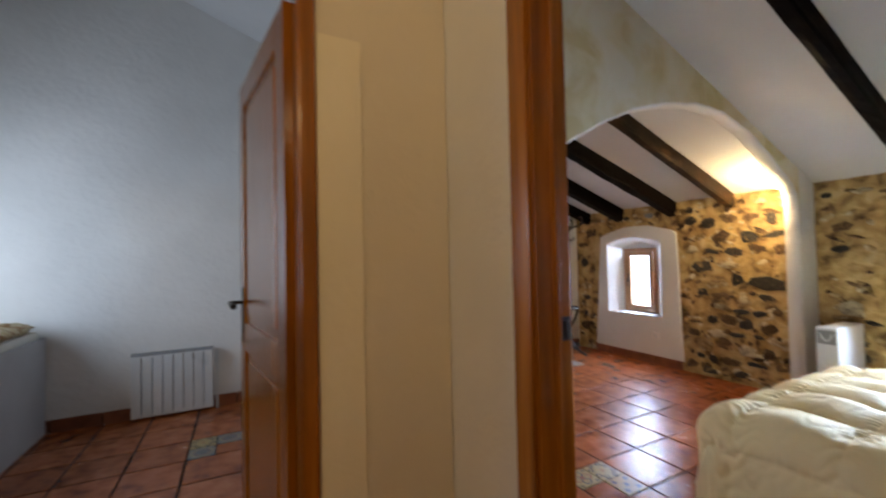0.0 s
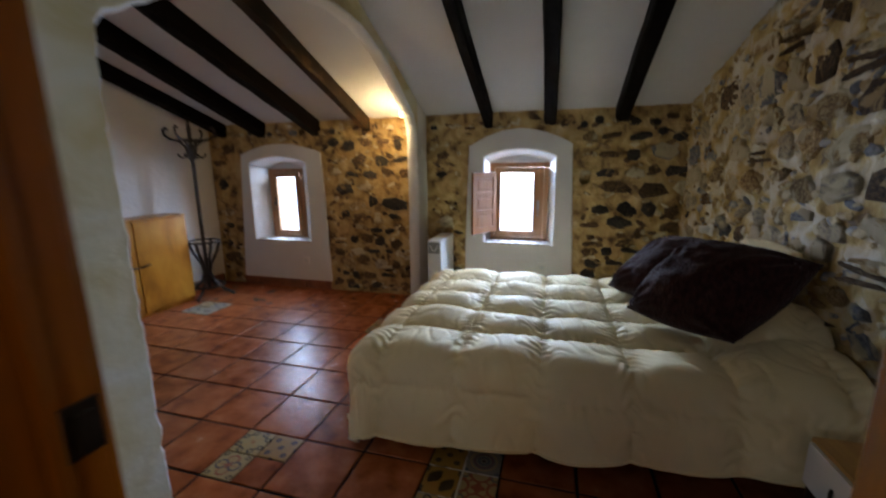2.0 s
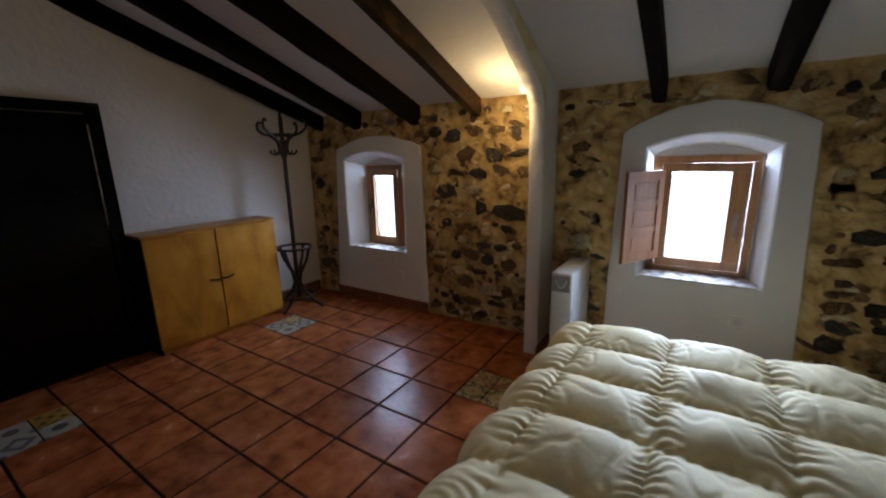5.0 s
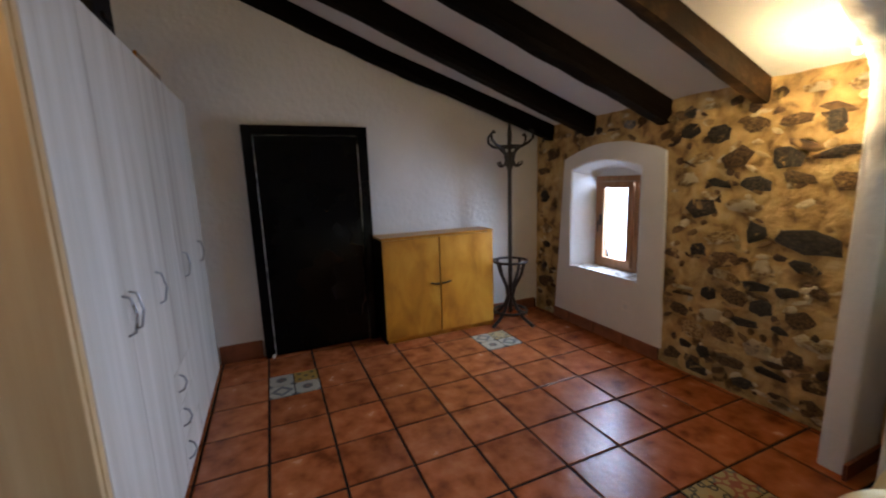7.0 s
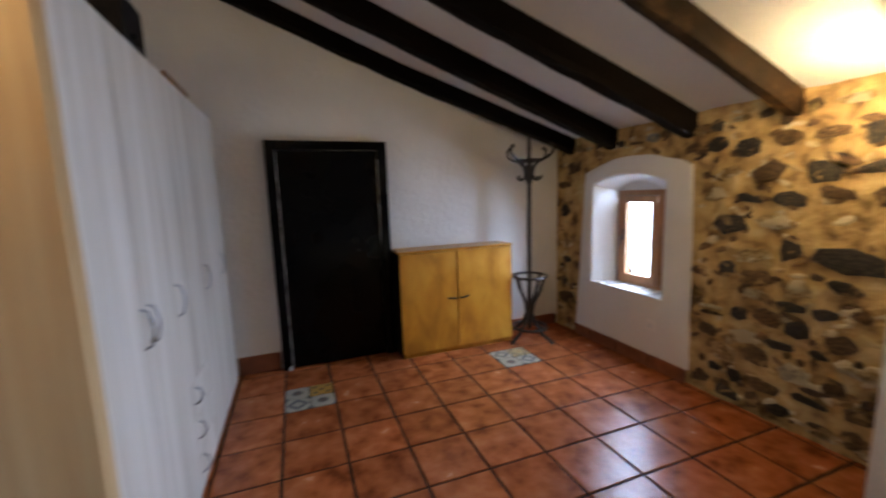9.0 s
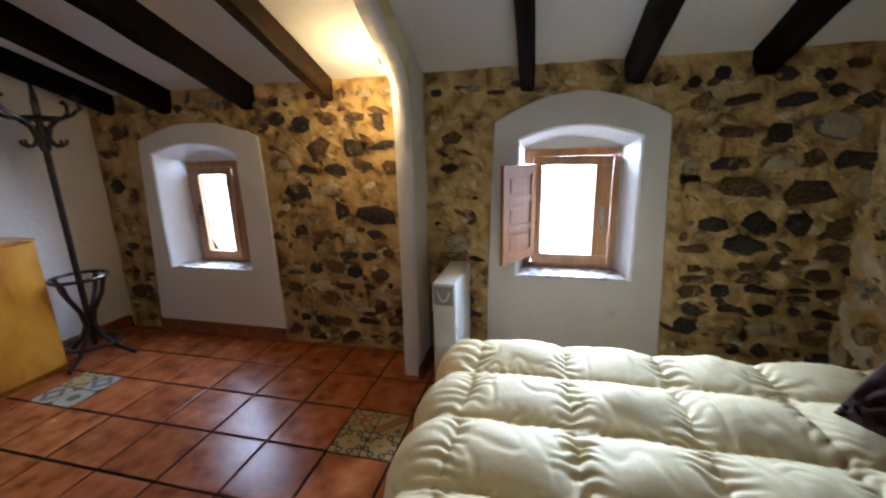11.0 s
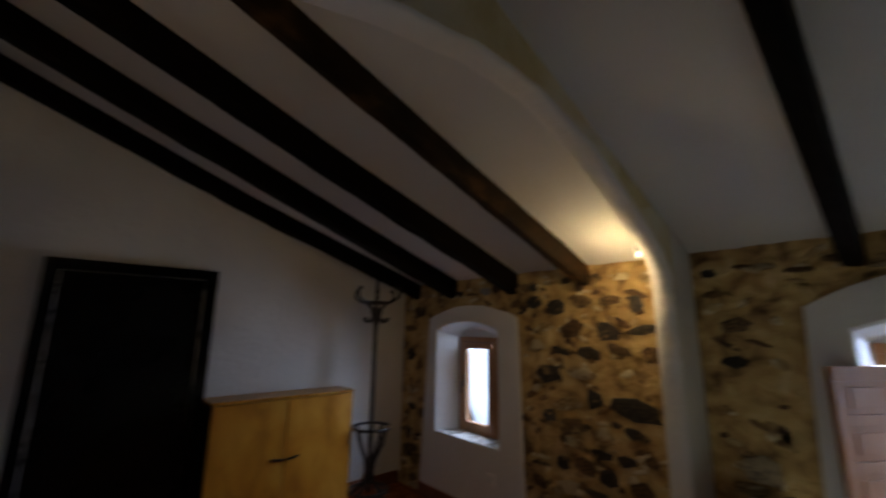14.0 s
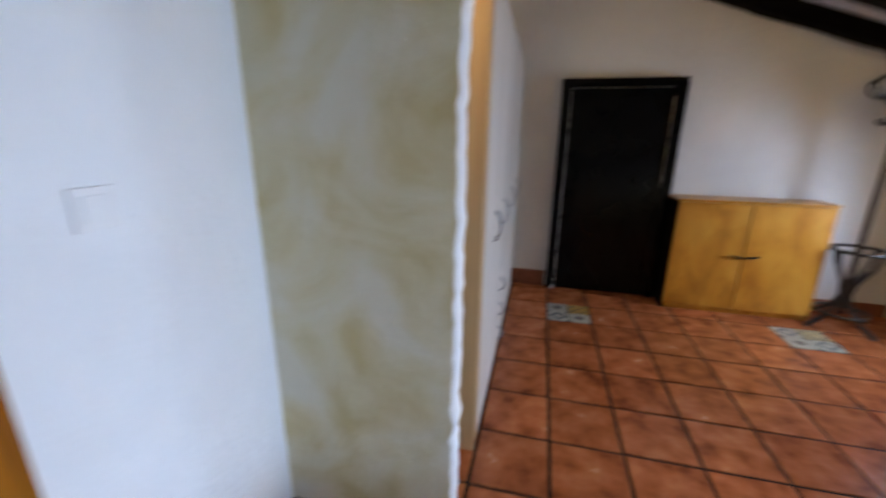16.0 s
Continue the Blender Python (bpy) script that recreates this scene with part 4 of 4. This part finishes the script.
    dv = np.gradient(pts, axis=1)
    n = np.cross(dv, du)
    n /= np.maximum(np.linalg.norm(n, axis=2, keepdims=True), 1e-9)
    n[n[..., 2] < -0.3] *= -1
    pts = pts + n * puff[..., None]
    grid = [[bm.verts.new(pts[i, j]) for j in range(nv + 1)] for i in range(nu + 1)]
    for i in range(nu):
        for j in range(nv):
            bm.faces.new((grid[i][j], grid[i + 1][j], grid[i + 1][j + 1], grid[i][j + 1]))
    ob = part("duvet", bm, down, None, "puffy cream quilted duvet spread over the bed", smooth=True)
    mod = ob.modifiers.new("thickness", "SOLIDIFY")
    mod.thickness, mod.offset = 0.02, -1
    edge = [pts[0, j] for j in range(nv, -1, -4)] + [pts[i, 0] for i in range(0, nu + 1, 4)] + [pts[nu, j] for j in range(0, nv + 1, 4)]
    hem = bmesh.new()
    tube(hem, [tuple(p) for p in edge], 0.006, 6)
    part("piping", hem, down, ob, "cream piped hem", smooth=True)
    return tagged(ob, category="duvet")


b = thing("bed", "double bed with a black upholstered base", "bed", (BX0 + BX1) / 2, (BY0 + BY1) / 2, 0)
hw, hl = (BX1 - BX0) / 2, (BY1 - BY0) / 2
part("base", boxes((-hw + 0.05, hw - 0.02, -hl + 0.0, hl - 0.06, 0.07, 0.30), bevel=0.015), dark_fabric, b)
part("mattress", boxes((-hw + 0.03, hw - 0.01, -hl, hl - 0.03, 0.301, TOP - 0.03), bevel=0.03), linen, b, "white mattress")
for sx in (-1, 1):
    for sy in (-1, 1):
        part("leg", boxes((sx * (hw - 0.18) - 0.03, sx * (hw - 0.18) + 0.03, sy * (hl - 0.2) - 0.03, sy * (hl - 0.2) + 0.03, 0, 0.069), bevel=0.004), iron, b)
duvet()


def cushion(name, corners, thick, material, label, category, tuck=-0.09, n=40, seed=0):
    """A stuffed cushion on four corners, with drawn-in edges."""
    A, B, C, D = [Vector(c) for c in corners]
    mid = (A + B + C + D) / 4
    normal = (B - A).cross(D - A).normalized()
    bm = bmesh.new()
    faces = []
    for side in (1, -1):
        g = []
        for i in range(n + 1):
            row = []
            for j in range(n + 1):
                u, v = i / n * 2 - 1, j / n * 2 - 1
                uu, vv = u * (1 - tuck * (1 - v * v) ** 1.5), v * (1 - tuck * (1 - u * u) ** 1.5)
                s, t = (uu + 1) / 2, (vv + 1) / 2
                p = A * (1 - s) * (1 - t) + B * s * (1 - t) + C * s * t + D * (1 - s) * t
                h = thick * (max(0, 1 - u * u) ** 0.5) * (max(0, 1 - v * v) ** 0.5) * (1 + 0.12 * noise.noise(Vector((u * 2, v * 2, seed))))
                ang = math.atan2(1 - abs(v), 1 - abs(u) + 1e-4)
                pinch = max(0.0, (abs(u) + abs(v)) / 2 - 0.45)
                w = 0.016 * noise.noise(Vector((u * 2.5, v * 2.5, seed + 3))) + 0.05 * pinch * math.sin(ang * 15 + seed) + 0.008 * noise.noise(Vector((u * 6, v * 6, seed + 7)))
                row.append(bm.verts.new(p + normal * (side * (h + w * (h > 0.01)))))
            g.append(row)
        for i in range(n):
            for j in range(n):
                q = (g[i][j], g[i + 1][j], g[i + 1][j + 1], g[i][j + 1])
                faces.append(bm.faces.new(q if side == 1 else q[::-1]))
    bmesh.ops.remove_doubles(bm, verts=bm.verts, dist=0.0005)
    ob = part(name, bm, material, None, label, smooth=True)
    return tagged(ob, category=category)


cushion("cushion", [(1.06, -3.66, 0.62), (0.70, -4.05, 0.61), (0.70, -4.33, 0.99), (1.06, -3.95, 1.02)], 0.17, plum, "dark plum velvet cushion leaning on the duvet", "cushion", seed=1)
cushion("cushion", [(1.56, -3.62, 0.60), (1.20, -4.02, 0.59), (1.28, -4.30, 0.93), (1.66, -3.96, 0.93)], 0.13, plum, "dark plum velvet cushion behind the other one", "cushion", seed=5)
cushion("pillow", [(0.95, -4.28, 0.60), (1.50, -4.24, 0.60), (1.46, -4.35, 0.97), (0.98, -4.39, 0.98)], 0.07, down, "cream pillow standing against the stone wall", "pillow", seed=9)


def nightstand():
    s = thing("nightstand", "small oak nightstand with one white drawer", "nightstand", 0.098, -4.33, 0, 0)
    w, d, h = 0.205, 0.16, 0.45
    part("top_board", boxes((-w - 0.004, w + 0.004, -d, d + 0.004, h - 0.016, h), bevel=0.002), oak_top, s)
    # sides take a darkened oak that paints in their shade
    part("side_panel", boxes((-w, -w + 0.016, -d, d - 0.002, 0, h - 0.0165), bevel=0.001), shaded_oak, s, "shaded brown side")
    part("side_panel", boxes((w - 0.016, w, -d, d - 0.002, 0, h - 0.0165), bevel=0.001), shaded_oak, s, "shaded brown side")
    # lowest shelf and back coloured dark brown for shade inside the recess
    part("shelf", boxes((-w + 0.0165, w - 0.0165, -d, d - 0.01, 0.05, 0.066)), light_shade_brown, s)
    part("shelf", boxes((-w + 0.0165, w - 0.0165, -d, d - 0.01, 0.255, 0.27)), beech, s)
    part("back_panel", boxes((-w + 0.0165, w - 0.0165, -d, -d + 0.006, 0.067, 0.2545)), light_shade_brown, s)
    part("drawer_front", boxes((-w + 0.003, w - 0.003, d - 0.0015, d + 0.014, 0.272, h - 0.019), bevel=0.002), white_lacquer, s, "white drawer front")
    bm = bmesh.new()
    tube(bm, arc((-0.06, d + 0.014, 0.355), (0.06, d + 0.014, 0.355), (0, 0.028, -0.01), 8), 0.006)
    part("drawer_handle", bm, iron, s, "dark bow handle")


nightstand()


def panel_heater():
    r = thing("heater", "white portable electric heater standing beside the arch pier", "heater", 2.18, -2.205, 0)
    part("body", boxes((0, 0.48, -0.065, 0.065, 0.06, 0.74), bevel=0.014), enamel, r)
    part("end_cap", boxes((-0.008, 0.012, -0.055, 0.055, 0.62, 0.725), bevel=0.006), grey_plastic, r, "grey control end")
    bm = bmesh.new()
    tube(bm, arc((-0.009, -0.035, 0.70), (-0.009, 0.035, 0.70), (-0.004, 0, -0.055), 8), 0.004)
    part("grip", bm, enamel, r)
    for x in (0.05, 0.40):
        part("foot", boxes((x, x + 0.04, -0.09, 0.09, 0, 0.059), bevel=0.006), grey_plastic, r)
    for k in range(6):
        part("rib", boxes((0.06 + k * 0.065, 0.075 + k * 0.065, -0.0665, -0.0655, 0.12, 0.68)), enamel, r)


panel_heater()


def outlet(name, label, category, x, y, z, rz, kind):
    o = thing(name, label, category, x, y, z, rz)
    part("cover", boxes((-0.042, 0.042, -0.009, 0, -0.042, 0.042), bevel=0.003), white_lacquer, o)
    if kind == "socket":
        bm = bmesh.new()
        tube(bm, [(0, -0.0095, 0), (0, -0.013, 0)], 0.022, 16)
        part("insert", bm, enamel, o, "round socket insert")
    else:
        part("rocker", boxes((-0.026, 0.026, -0.0135, -0.0095, -0.026, 0.026), bevel=0.002), white_lacquer, o)
    return o


outlet("wall_socket", "small white socket in the plaster under the window", "wall socket", WX - 0.021, -0.45, 0.34, -90, "socket")
outlet("wall_socket", "white socket under the window behind the bed", "wall socket", WX - 0.021, -3.16, 0.41, -90, "socket")
outlet("light_switch", "square white light switch on white plaster", "light switch", WWX + 0.001, -2.465, 1.29, 90, "switch")
outlet("wall_switch", "narrow white switch on the arch pier", "light switch", 2.62, -1.969, 1.55, 0, "switch")
o = outlet("wall_socket", "white double socket on the stone wall above the bed", "wall socket", 2.05, south_y(2.05) + 0.044, 0.93, 183.7, "socket")
part("plug_adapter", boxes((-0.05, 0.02, -0.06, -0.014, -0.025, 0.025), bevel=0.006), white_lacquer, o, "white plug adapter")


def spot(x, y, z, label):
    s = thing("spotlight", label, "spotlight", x, y, z)
    bm = bmesh.new()
    tube(bm, [(0, 0, 0.05), (0, 0, 0.0)], 0.022, 14)
    part("housing", bm, white_lacquer, s)
    bm = bmesh.new()
    bmesh.ops.create_uvsphere(bm, u_segments=12, v_segments=8, radius=0.014, matrix=Matrix.Translation((0, 0, -0.012)))
    part("bulb", bm, bulb_glow, s, "lit halogen bulb")
    return s


spot(2.46, -1.81, 1.90, "tiny lit halogen spot on the arch pier")

# ---- far room ----
r = thing("radiator", "white ribbed radiator on the far room's wall", "radiator", -2.53, 0.655, -0.06)
part("header", boxes((0, 0.60, 0.0, 0.07, 0.58, 0.62), bevel=0.006), grey_plastic, r, "grey grille along the top")
part("header", boxes((0, 0.60, 0.0, 0.07, 0.08, 0.11), bevel=0.006), enamel, r)
for k in range(8):
    part("fin", boxes((0.002 + k * 0.0755, 0.071 + k * 0.0755, -0.012, 0.074, 0.09, 0.60), bevel=0.006), enamel, r)
bm = bmesh.new()
tube(bm, [(0.60, 0.03, 0.60), (0.63, 0.03, 0.60), (0.63, 0.03, 0.055)], 0.009)
part("pipe", bm, enamel, r)
for k in (0.15, 0.5):
    part("bracket", boxes((k, k + 0.03, 0.0745, 0.08, 0.3, 0.5)), enamel, r)

s = thing("day_bed", "low grey-white boxed bed against the far room's wall", "bed", -3.72, -1.34, 0)
part("side_board", boxes((0.62, 0.64, 0, 2.06, 0, 0.76), bevel=0.003), grey_board, s)
part("end_board", boxes((0, 0.6195, 0, 0.02, 0, 0.76), bevel=0.003), grey_board, s)
part("end_board", boxes((0, 0.6195, 2.04, 2.06, 0, 0.76), bevel=0.003), grey_board, s)
part("slab", boxes((0.0, 0.6195, 0.0205, 2.0395, 0.30, 0.74)), grey_board, s)
part("mattress", boxes((0.03, 0.61, 0.03, 2.03, 0.7405, 0.82), bevel=0.03), linen, s)
cushion("blanket_roll", [(-3.68, -0.3, 0.86), (-3.11, -0.3, 0.86), (-3.11, 0.64, 0.86), (-3.68, 0.64, 0.86)], 0.07, printed, "patterned blanket folded on the day bed", "blanket", seed=12)


# ---- floor tiles ----
def tile_mesh(name, size, material, h=0.012, cut=0.006):
    bm = bmesh.new()
    a = size / 2
    rings = []
    for s, z in ((a, -h), (a, -cut * 0.7), (a - cut * 0.35, -cut * 0.22), (a - cut, 0)):
        rings.append([bm.verts.new((x * s, y * s, z)) for x, y in ((-1, -1), (1, -1), (1, 1), (-1, 1))])
    for r0, r1 in zip(rings, rings[1:]):
        for i in range(4):
            bm.faces.new((r0[i], r0[(i + 1) % 4], r1[(i + 1) % 4], r1[i]))
    bm.faces.new(rings[-1])
    me = bpy.data.meshes.new(name)
    bm.to_mesh(me)
    bm.free()
    me.materials.append(material)
    return me


rng = random.Random(4)
big = tile_mesh("tile", PITCH - 0.014, terracotta, cut=0.004)
small = [tile_mesh("decorative_tile", PITCH / 2 - 0.008, m, cut=0.003) for m in DECO]
small_plain = tile_mesh("decorative_tile", PITCH / 2 - 0.008, terracotta, cut=0.003)
DECO_AT = {(0, 0): (8, 7, 7, 1), (5, 0): (7, 8, 8, 0), (5, -6): (0, 5, 0, 2), (0, -6): (9, 1, 6, 0), (-6, -1): (4, 9, 0, 4), (0, -9): (5, 2, 0, 3), (-1, -9): (6, 1, 3, 6), (1, -9): (4, 2, 1, 6), (-2, -9): (2, 0, 1, 5), (-3, -9): (1, 4, 6, 2), (-4, -9): (0, 3, 2, 1), (2, -9): (1, 0, 3, 2)}


def lay(floor, i0, i1, j0, j1):
    for i in range(i0, i1):
        for j in range(j0, j1):
            cx, cy = (i + 0.5) * PITCH, (j + 0.5) * PITCH
            if (i, j) in DECO_AT:
                for k, which in enumerate(DECO_AT[i, j]):
                    me = small_plain if which == 9 else small[which]
                    ob = new("decorative_tile", me)
                    ob.location = (cx + (k % 2 - 0.5) * PITCH / 2, cy + (k // 2 - 0.5) * PITCH / 2, 0)
                    ob.parent = floor
                continue
            ob = new("tile", big)
            ob.location = (cx + rng.uniform(-0.0012, 0.0012), cy + rng.uniform(-0.0012, 0.0012), rng.uniform(-0.0008, 0))
            ob.rotation_euler = (rng.uniform(-0.0016, 0.0016), rng.uniform(-0.0016, 0.0016), rng.choice((0, 1, 2, 3)) * math.pi / 2 + rng.uniform(-0.003, 0.003))
            ob.parent = floor


floor_1 = structure("floor", boxes((-1.36, WX + 0.2, -4.9, 1.0, -0.1, -0.006)), grout, "glazed terracotta tile floor with dark joints and a few patterned tiles")
floor_2 = structure("floor", boxes((-4.2, -1.36, -4.9, 1.35, -0.1, -0.006)), grout, "terracotta tile floor of the hall and far room")
for (i, j) in DECO_AT:
    bed_floor = floor_1 if i >= -4 else floor_2
    b = (i * PITCH - 0.004, (i + 1) * PITCH - 0.005, j * PITCH + 0.004, (j + 1) * PITCH - 0.004)
    if j == -9:
        part("tile_bed", boxes((*b, -0.0058, -0.0022)), sill_stone, bed_floor, "pale joint between the patterned tiles")
lay(floor_1, -4, 9, -14, 3)
lay(floor_2, -12, -4, -14, 3)


# ---- stones ----
def rock_mesh(material, seed):
    """A broken stone in a unit square: five to seven uneven corners, a chipped rim, a split and tilted face."""
    r = random.Random(seed)
    corners = r.choice((5, 6, 6, 7))
    base = r.uniform(0, 6.28)
    pts = []
    for k in range(corners):
        a = base + 2 * math.pi * (k + r.uniform(-0.26, 0.26)) / corners
        c, s = math.cos(a), math.sin(a)
        q = (abs(c) ** 3 + abs(s) ** 3) ** (-1 / 3) * r.uniform(0.78, 1.06) * 0.54
        pts.append((c * q, s * q))
    rim = []
    for k in range(corners):
        (xa, za), (xb, zb) = pts[k], pts[(k + 1) % corners]
        for f in (0.0, 0.36, 0.68):
            j = 0.022
            rim.append((xa + (xb - xa) * f + r.uniform(-j, j), za + (zb - za) * f + r.uniform(-j, j)))
    bm = bmesh.new()
    tx, tz = r.uniform(-0.5, 0.5), r.uniform(-0.5, 0.5)

    def ring(scale, h, rough):
        return [bm.verts.new((x * scale, -h * (1 + (tx * x + tz * z) * 1.2) - r.uniform(0, rough), z * scale)) for x, z in rim]

    rings = [ring(1.0, -0.4, 0), ring(0.97, 0.40, 0.15), ring(0.86, 0.80, 0.22), ring(0.5, 0.92, 0.30)]
    n = len(rim)
    for a, b in zip(rings, rings[1:]):
        for i in range(n):
            bm.faces.new((a[i], a[(i + 1) % n], b[(i + 1) % n], b[i]))
    tip = bm.verts.new((r.uniform(-0.1, 0.1), -1.1, r.uniform(-0.1, 0.1)))
    for i in range(n):
        bm.faces.new((rings[-1][i], rings[-1][(i + 1) % n], tip))
    for f in bm.faces:
        f.smooth = r.random() < 0.75
    me = bpy.data.meshes.new("stone")
    bm.to_mesh(me)
    bm.free()
    me.materials.append(material)
    return me


ROCKS = [[rock_mesh(m, 10 * k + s) for s in range(9)] for k, m in enumerate(rock_mats)]


def stones(parent, length, height_of, place, blocked, weights, seed, course=(0.085, 0.15), limit=300, turn=0.25, proud=(0.016, 0.030)):
    """Irregular courses of stones; place(u, v) gives the pose of a stone that looks along -y."""
    r = random.Random(seed)
    z, made = 0.03, 0
    while z < 3.6:
        h = r.uniform(*course)
        u = r.uniform(-0.05, 0.1)
        while u < length and made < limit:
            w = h * r.choice((r.uniform(0.8, 1.1), r.uniform(1.1, 1.6), r.uniform(1.3, 2.0)))
            flat = r.random() < 0.05
            hh = r.uniform(0.022, 0.036) if flat else h * r.choice((r.uniform(0.45, 0.7), r.uniform(0.75, 1.0), r.uniform(0.85, 1.0)))
            cu, cv = u + w / 2, z + h / 2 + r.uniform(-0.03, 0.03)
            if cu + w / 2 < length and cv + hh / 2 < height_of(cu + w / 2) - 0.01 and r.random() > 0.04:
                spots = [(cu, cv, hh)]
                if flat:
                    spots = [(cu, z + 0.02 + 0.045 * k, hh) for k in range(int(h / 0.045))]
                for su, sv, sh in spots:
                    if blocked(su - w / 2, su + w / 2, sv - sh / 2, sv + sh / 2) or made >= limit:
                        continue
                    kind = r.choices(range(5), weights)[0]
                    if flat:
                        kind = 2 if r.random() < 0.5 else 1
                    ob = new("stone", r.choice(ROCKS[kind]))
                    ob.matrix_basis = place(su, sv) @ Matrix.Rotation(r.uniform(-turn, turn) * (0.2 if flat else 1), 4, "Y") @ Matrix.Diagonal((w, r.uniform(*proud), sh, 1))
                    ob.parent = parent
                    made += 1
            u += w + r.uniform(0.015, 0.06)
        z += h + r.uniform(0.012, 0.03)
    return made


def east_blocked(a, b, c, d):
    ya, yb = -4.40 + a, -4.40 + b
    if ya < -1.84 and yb > -1.98:
        return True
    for n in NICHES.values():
        l, r, bl, br, z0, zs, zc = n["outer"]
        left, right = max(l, bl), min(r, br)
        if yb > right - 0.005 and ya < left + 0.005:
            mid, half = (l + r) / 2, (left - right) / 2
            y_near = min(max(mid, ya), yb)
            crown = zs + (zc - zs) * (1 - ((y_near - mid) / half) ** 2)
            if c < crown + 0.005:
                return True
    return False


def chips(parent, length, height_of, place, blocked, count, seed, material, size=1.0):
    """Small stones pressed into the joints, joined into one mesh."""
    r = random.Random(seed)
    verts, faces = [], []
    for _ in range(count):
        u, v = r.uniform(0.03, length - 0.03), r.uniform(0.03, 3.4)
        if v > height_of(u) - 0.04 or blocked(u - 0.03, u + 0.03, v - 0.02, v + 0.02):
            continue
        w, h, d = r.uniform(0.018, 0.065) * size, r.uniform(0.012, 0.034) * size, r.uniform(0.010, 0.017)
        m = place(u, v) @ Matrix.Rotation(r.uniform(-0.6, 0.6), 4, "Y")
        n, base = 7, len(verts)
        rad = [r.uniform(0.7, 1.1) for _ in range(n)]
        for sc, dd in ((1.0, -0.3), (0.92, 0.5), (0.5, 1.0)):
            for k in range(n):
                a = 2 * math.pi * k / n
                verts.append(m @ Vector((math.cos(a) * w * rad[k] * sc, -d * dd, math.sin(a) * h * rad[k] * sc)))
        for q in range(2):
            for k in range(n):
                faces.append((base + q * n + k, base + q * n + (k + 1) % n, base + (q + 1) * n + (k + 1) % n, base + (q + 1) * n + k))
        faces.append(tuple(base + 2 * n + k for k in range(n)))
    me = bpy.data.meshes.new("stone_chips")
    me.from_pydata(verts, [], faces)
    me.materials.append(material)
    ob = new("stone_chips", me)
    ob.parent = parent
    return tagged(ob, "small stones pressed into the mortar joints", kind="stuff")


def EAST_AT(u, v):
    return Matrix.Translation((WX - 0.004, -4.40 + u, v)) @ Matrix.Rotation(-math.pi / 2, 4, "Z")


def SOUTH_AT(u, v):
    return Matrix.Translation((u, 0.006, v)) @ Matrix.Rotation(math.pi, 4, "Z")


stones(wall_east, 5.16, lambda u: EAVE, EAST_AT, east_blocked, (6.0, 3.8, 2.2, 0.15, 0.15), 11, course=(0.075, 0.165))
chips(wall_east, 5.16, lambda u: EAVE, EAST_AT, east_blocked, 450, 5, rock_mats[1])
chips(wall_east, 5.16, lambda u: EAVE, EAST_AT, east_blocked, 700, 8, rock_mats[2])
chips(wall_east, 5.16, lambda u: EAVE, EAST_AT, east_blocked, 200, 31, rock_mats[1], 1.45)
stones(wall_south, 3.72, lambda u: EAVE + RISE * (3.73 - u), SOUTH_AT, lambda a, b, c, d: False, (0.25, 0.6, 3.6, 1.5, 3.6), 23, course=(0.10, 0.20), turn=0.6, proud=(0.008, 0.026))
chips(wall_south, 3.7, lambda u: EAVE + RISE * (3.73 - u), SOUTH_AT, lambda a, b, c, d: False, 1300, 15, rock_mats[2])
chips(wall_south, 3.7, lambda u: EAVE + RISE * (3.73 - u), SOUTH_AT, lambda a, b, c, d: False, 700, 18, rock_mats[3])
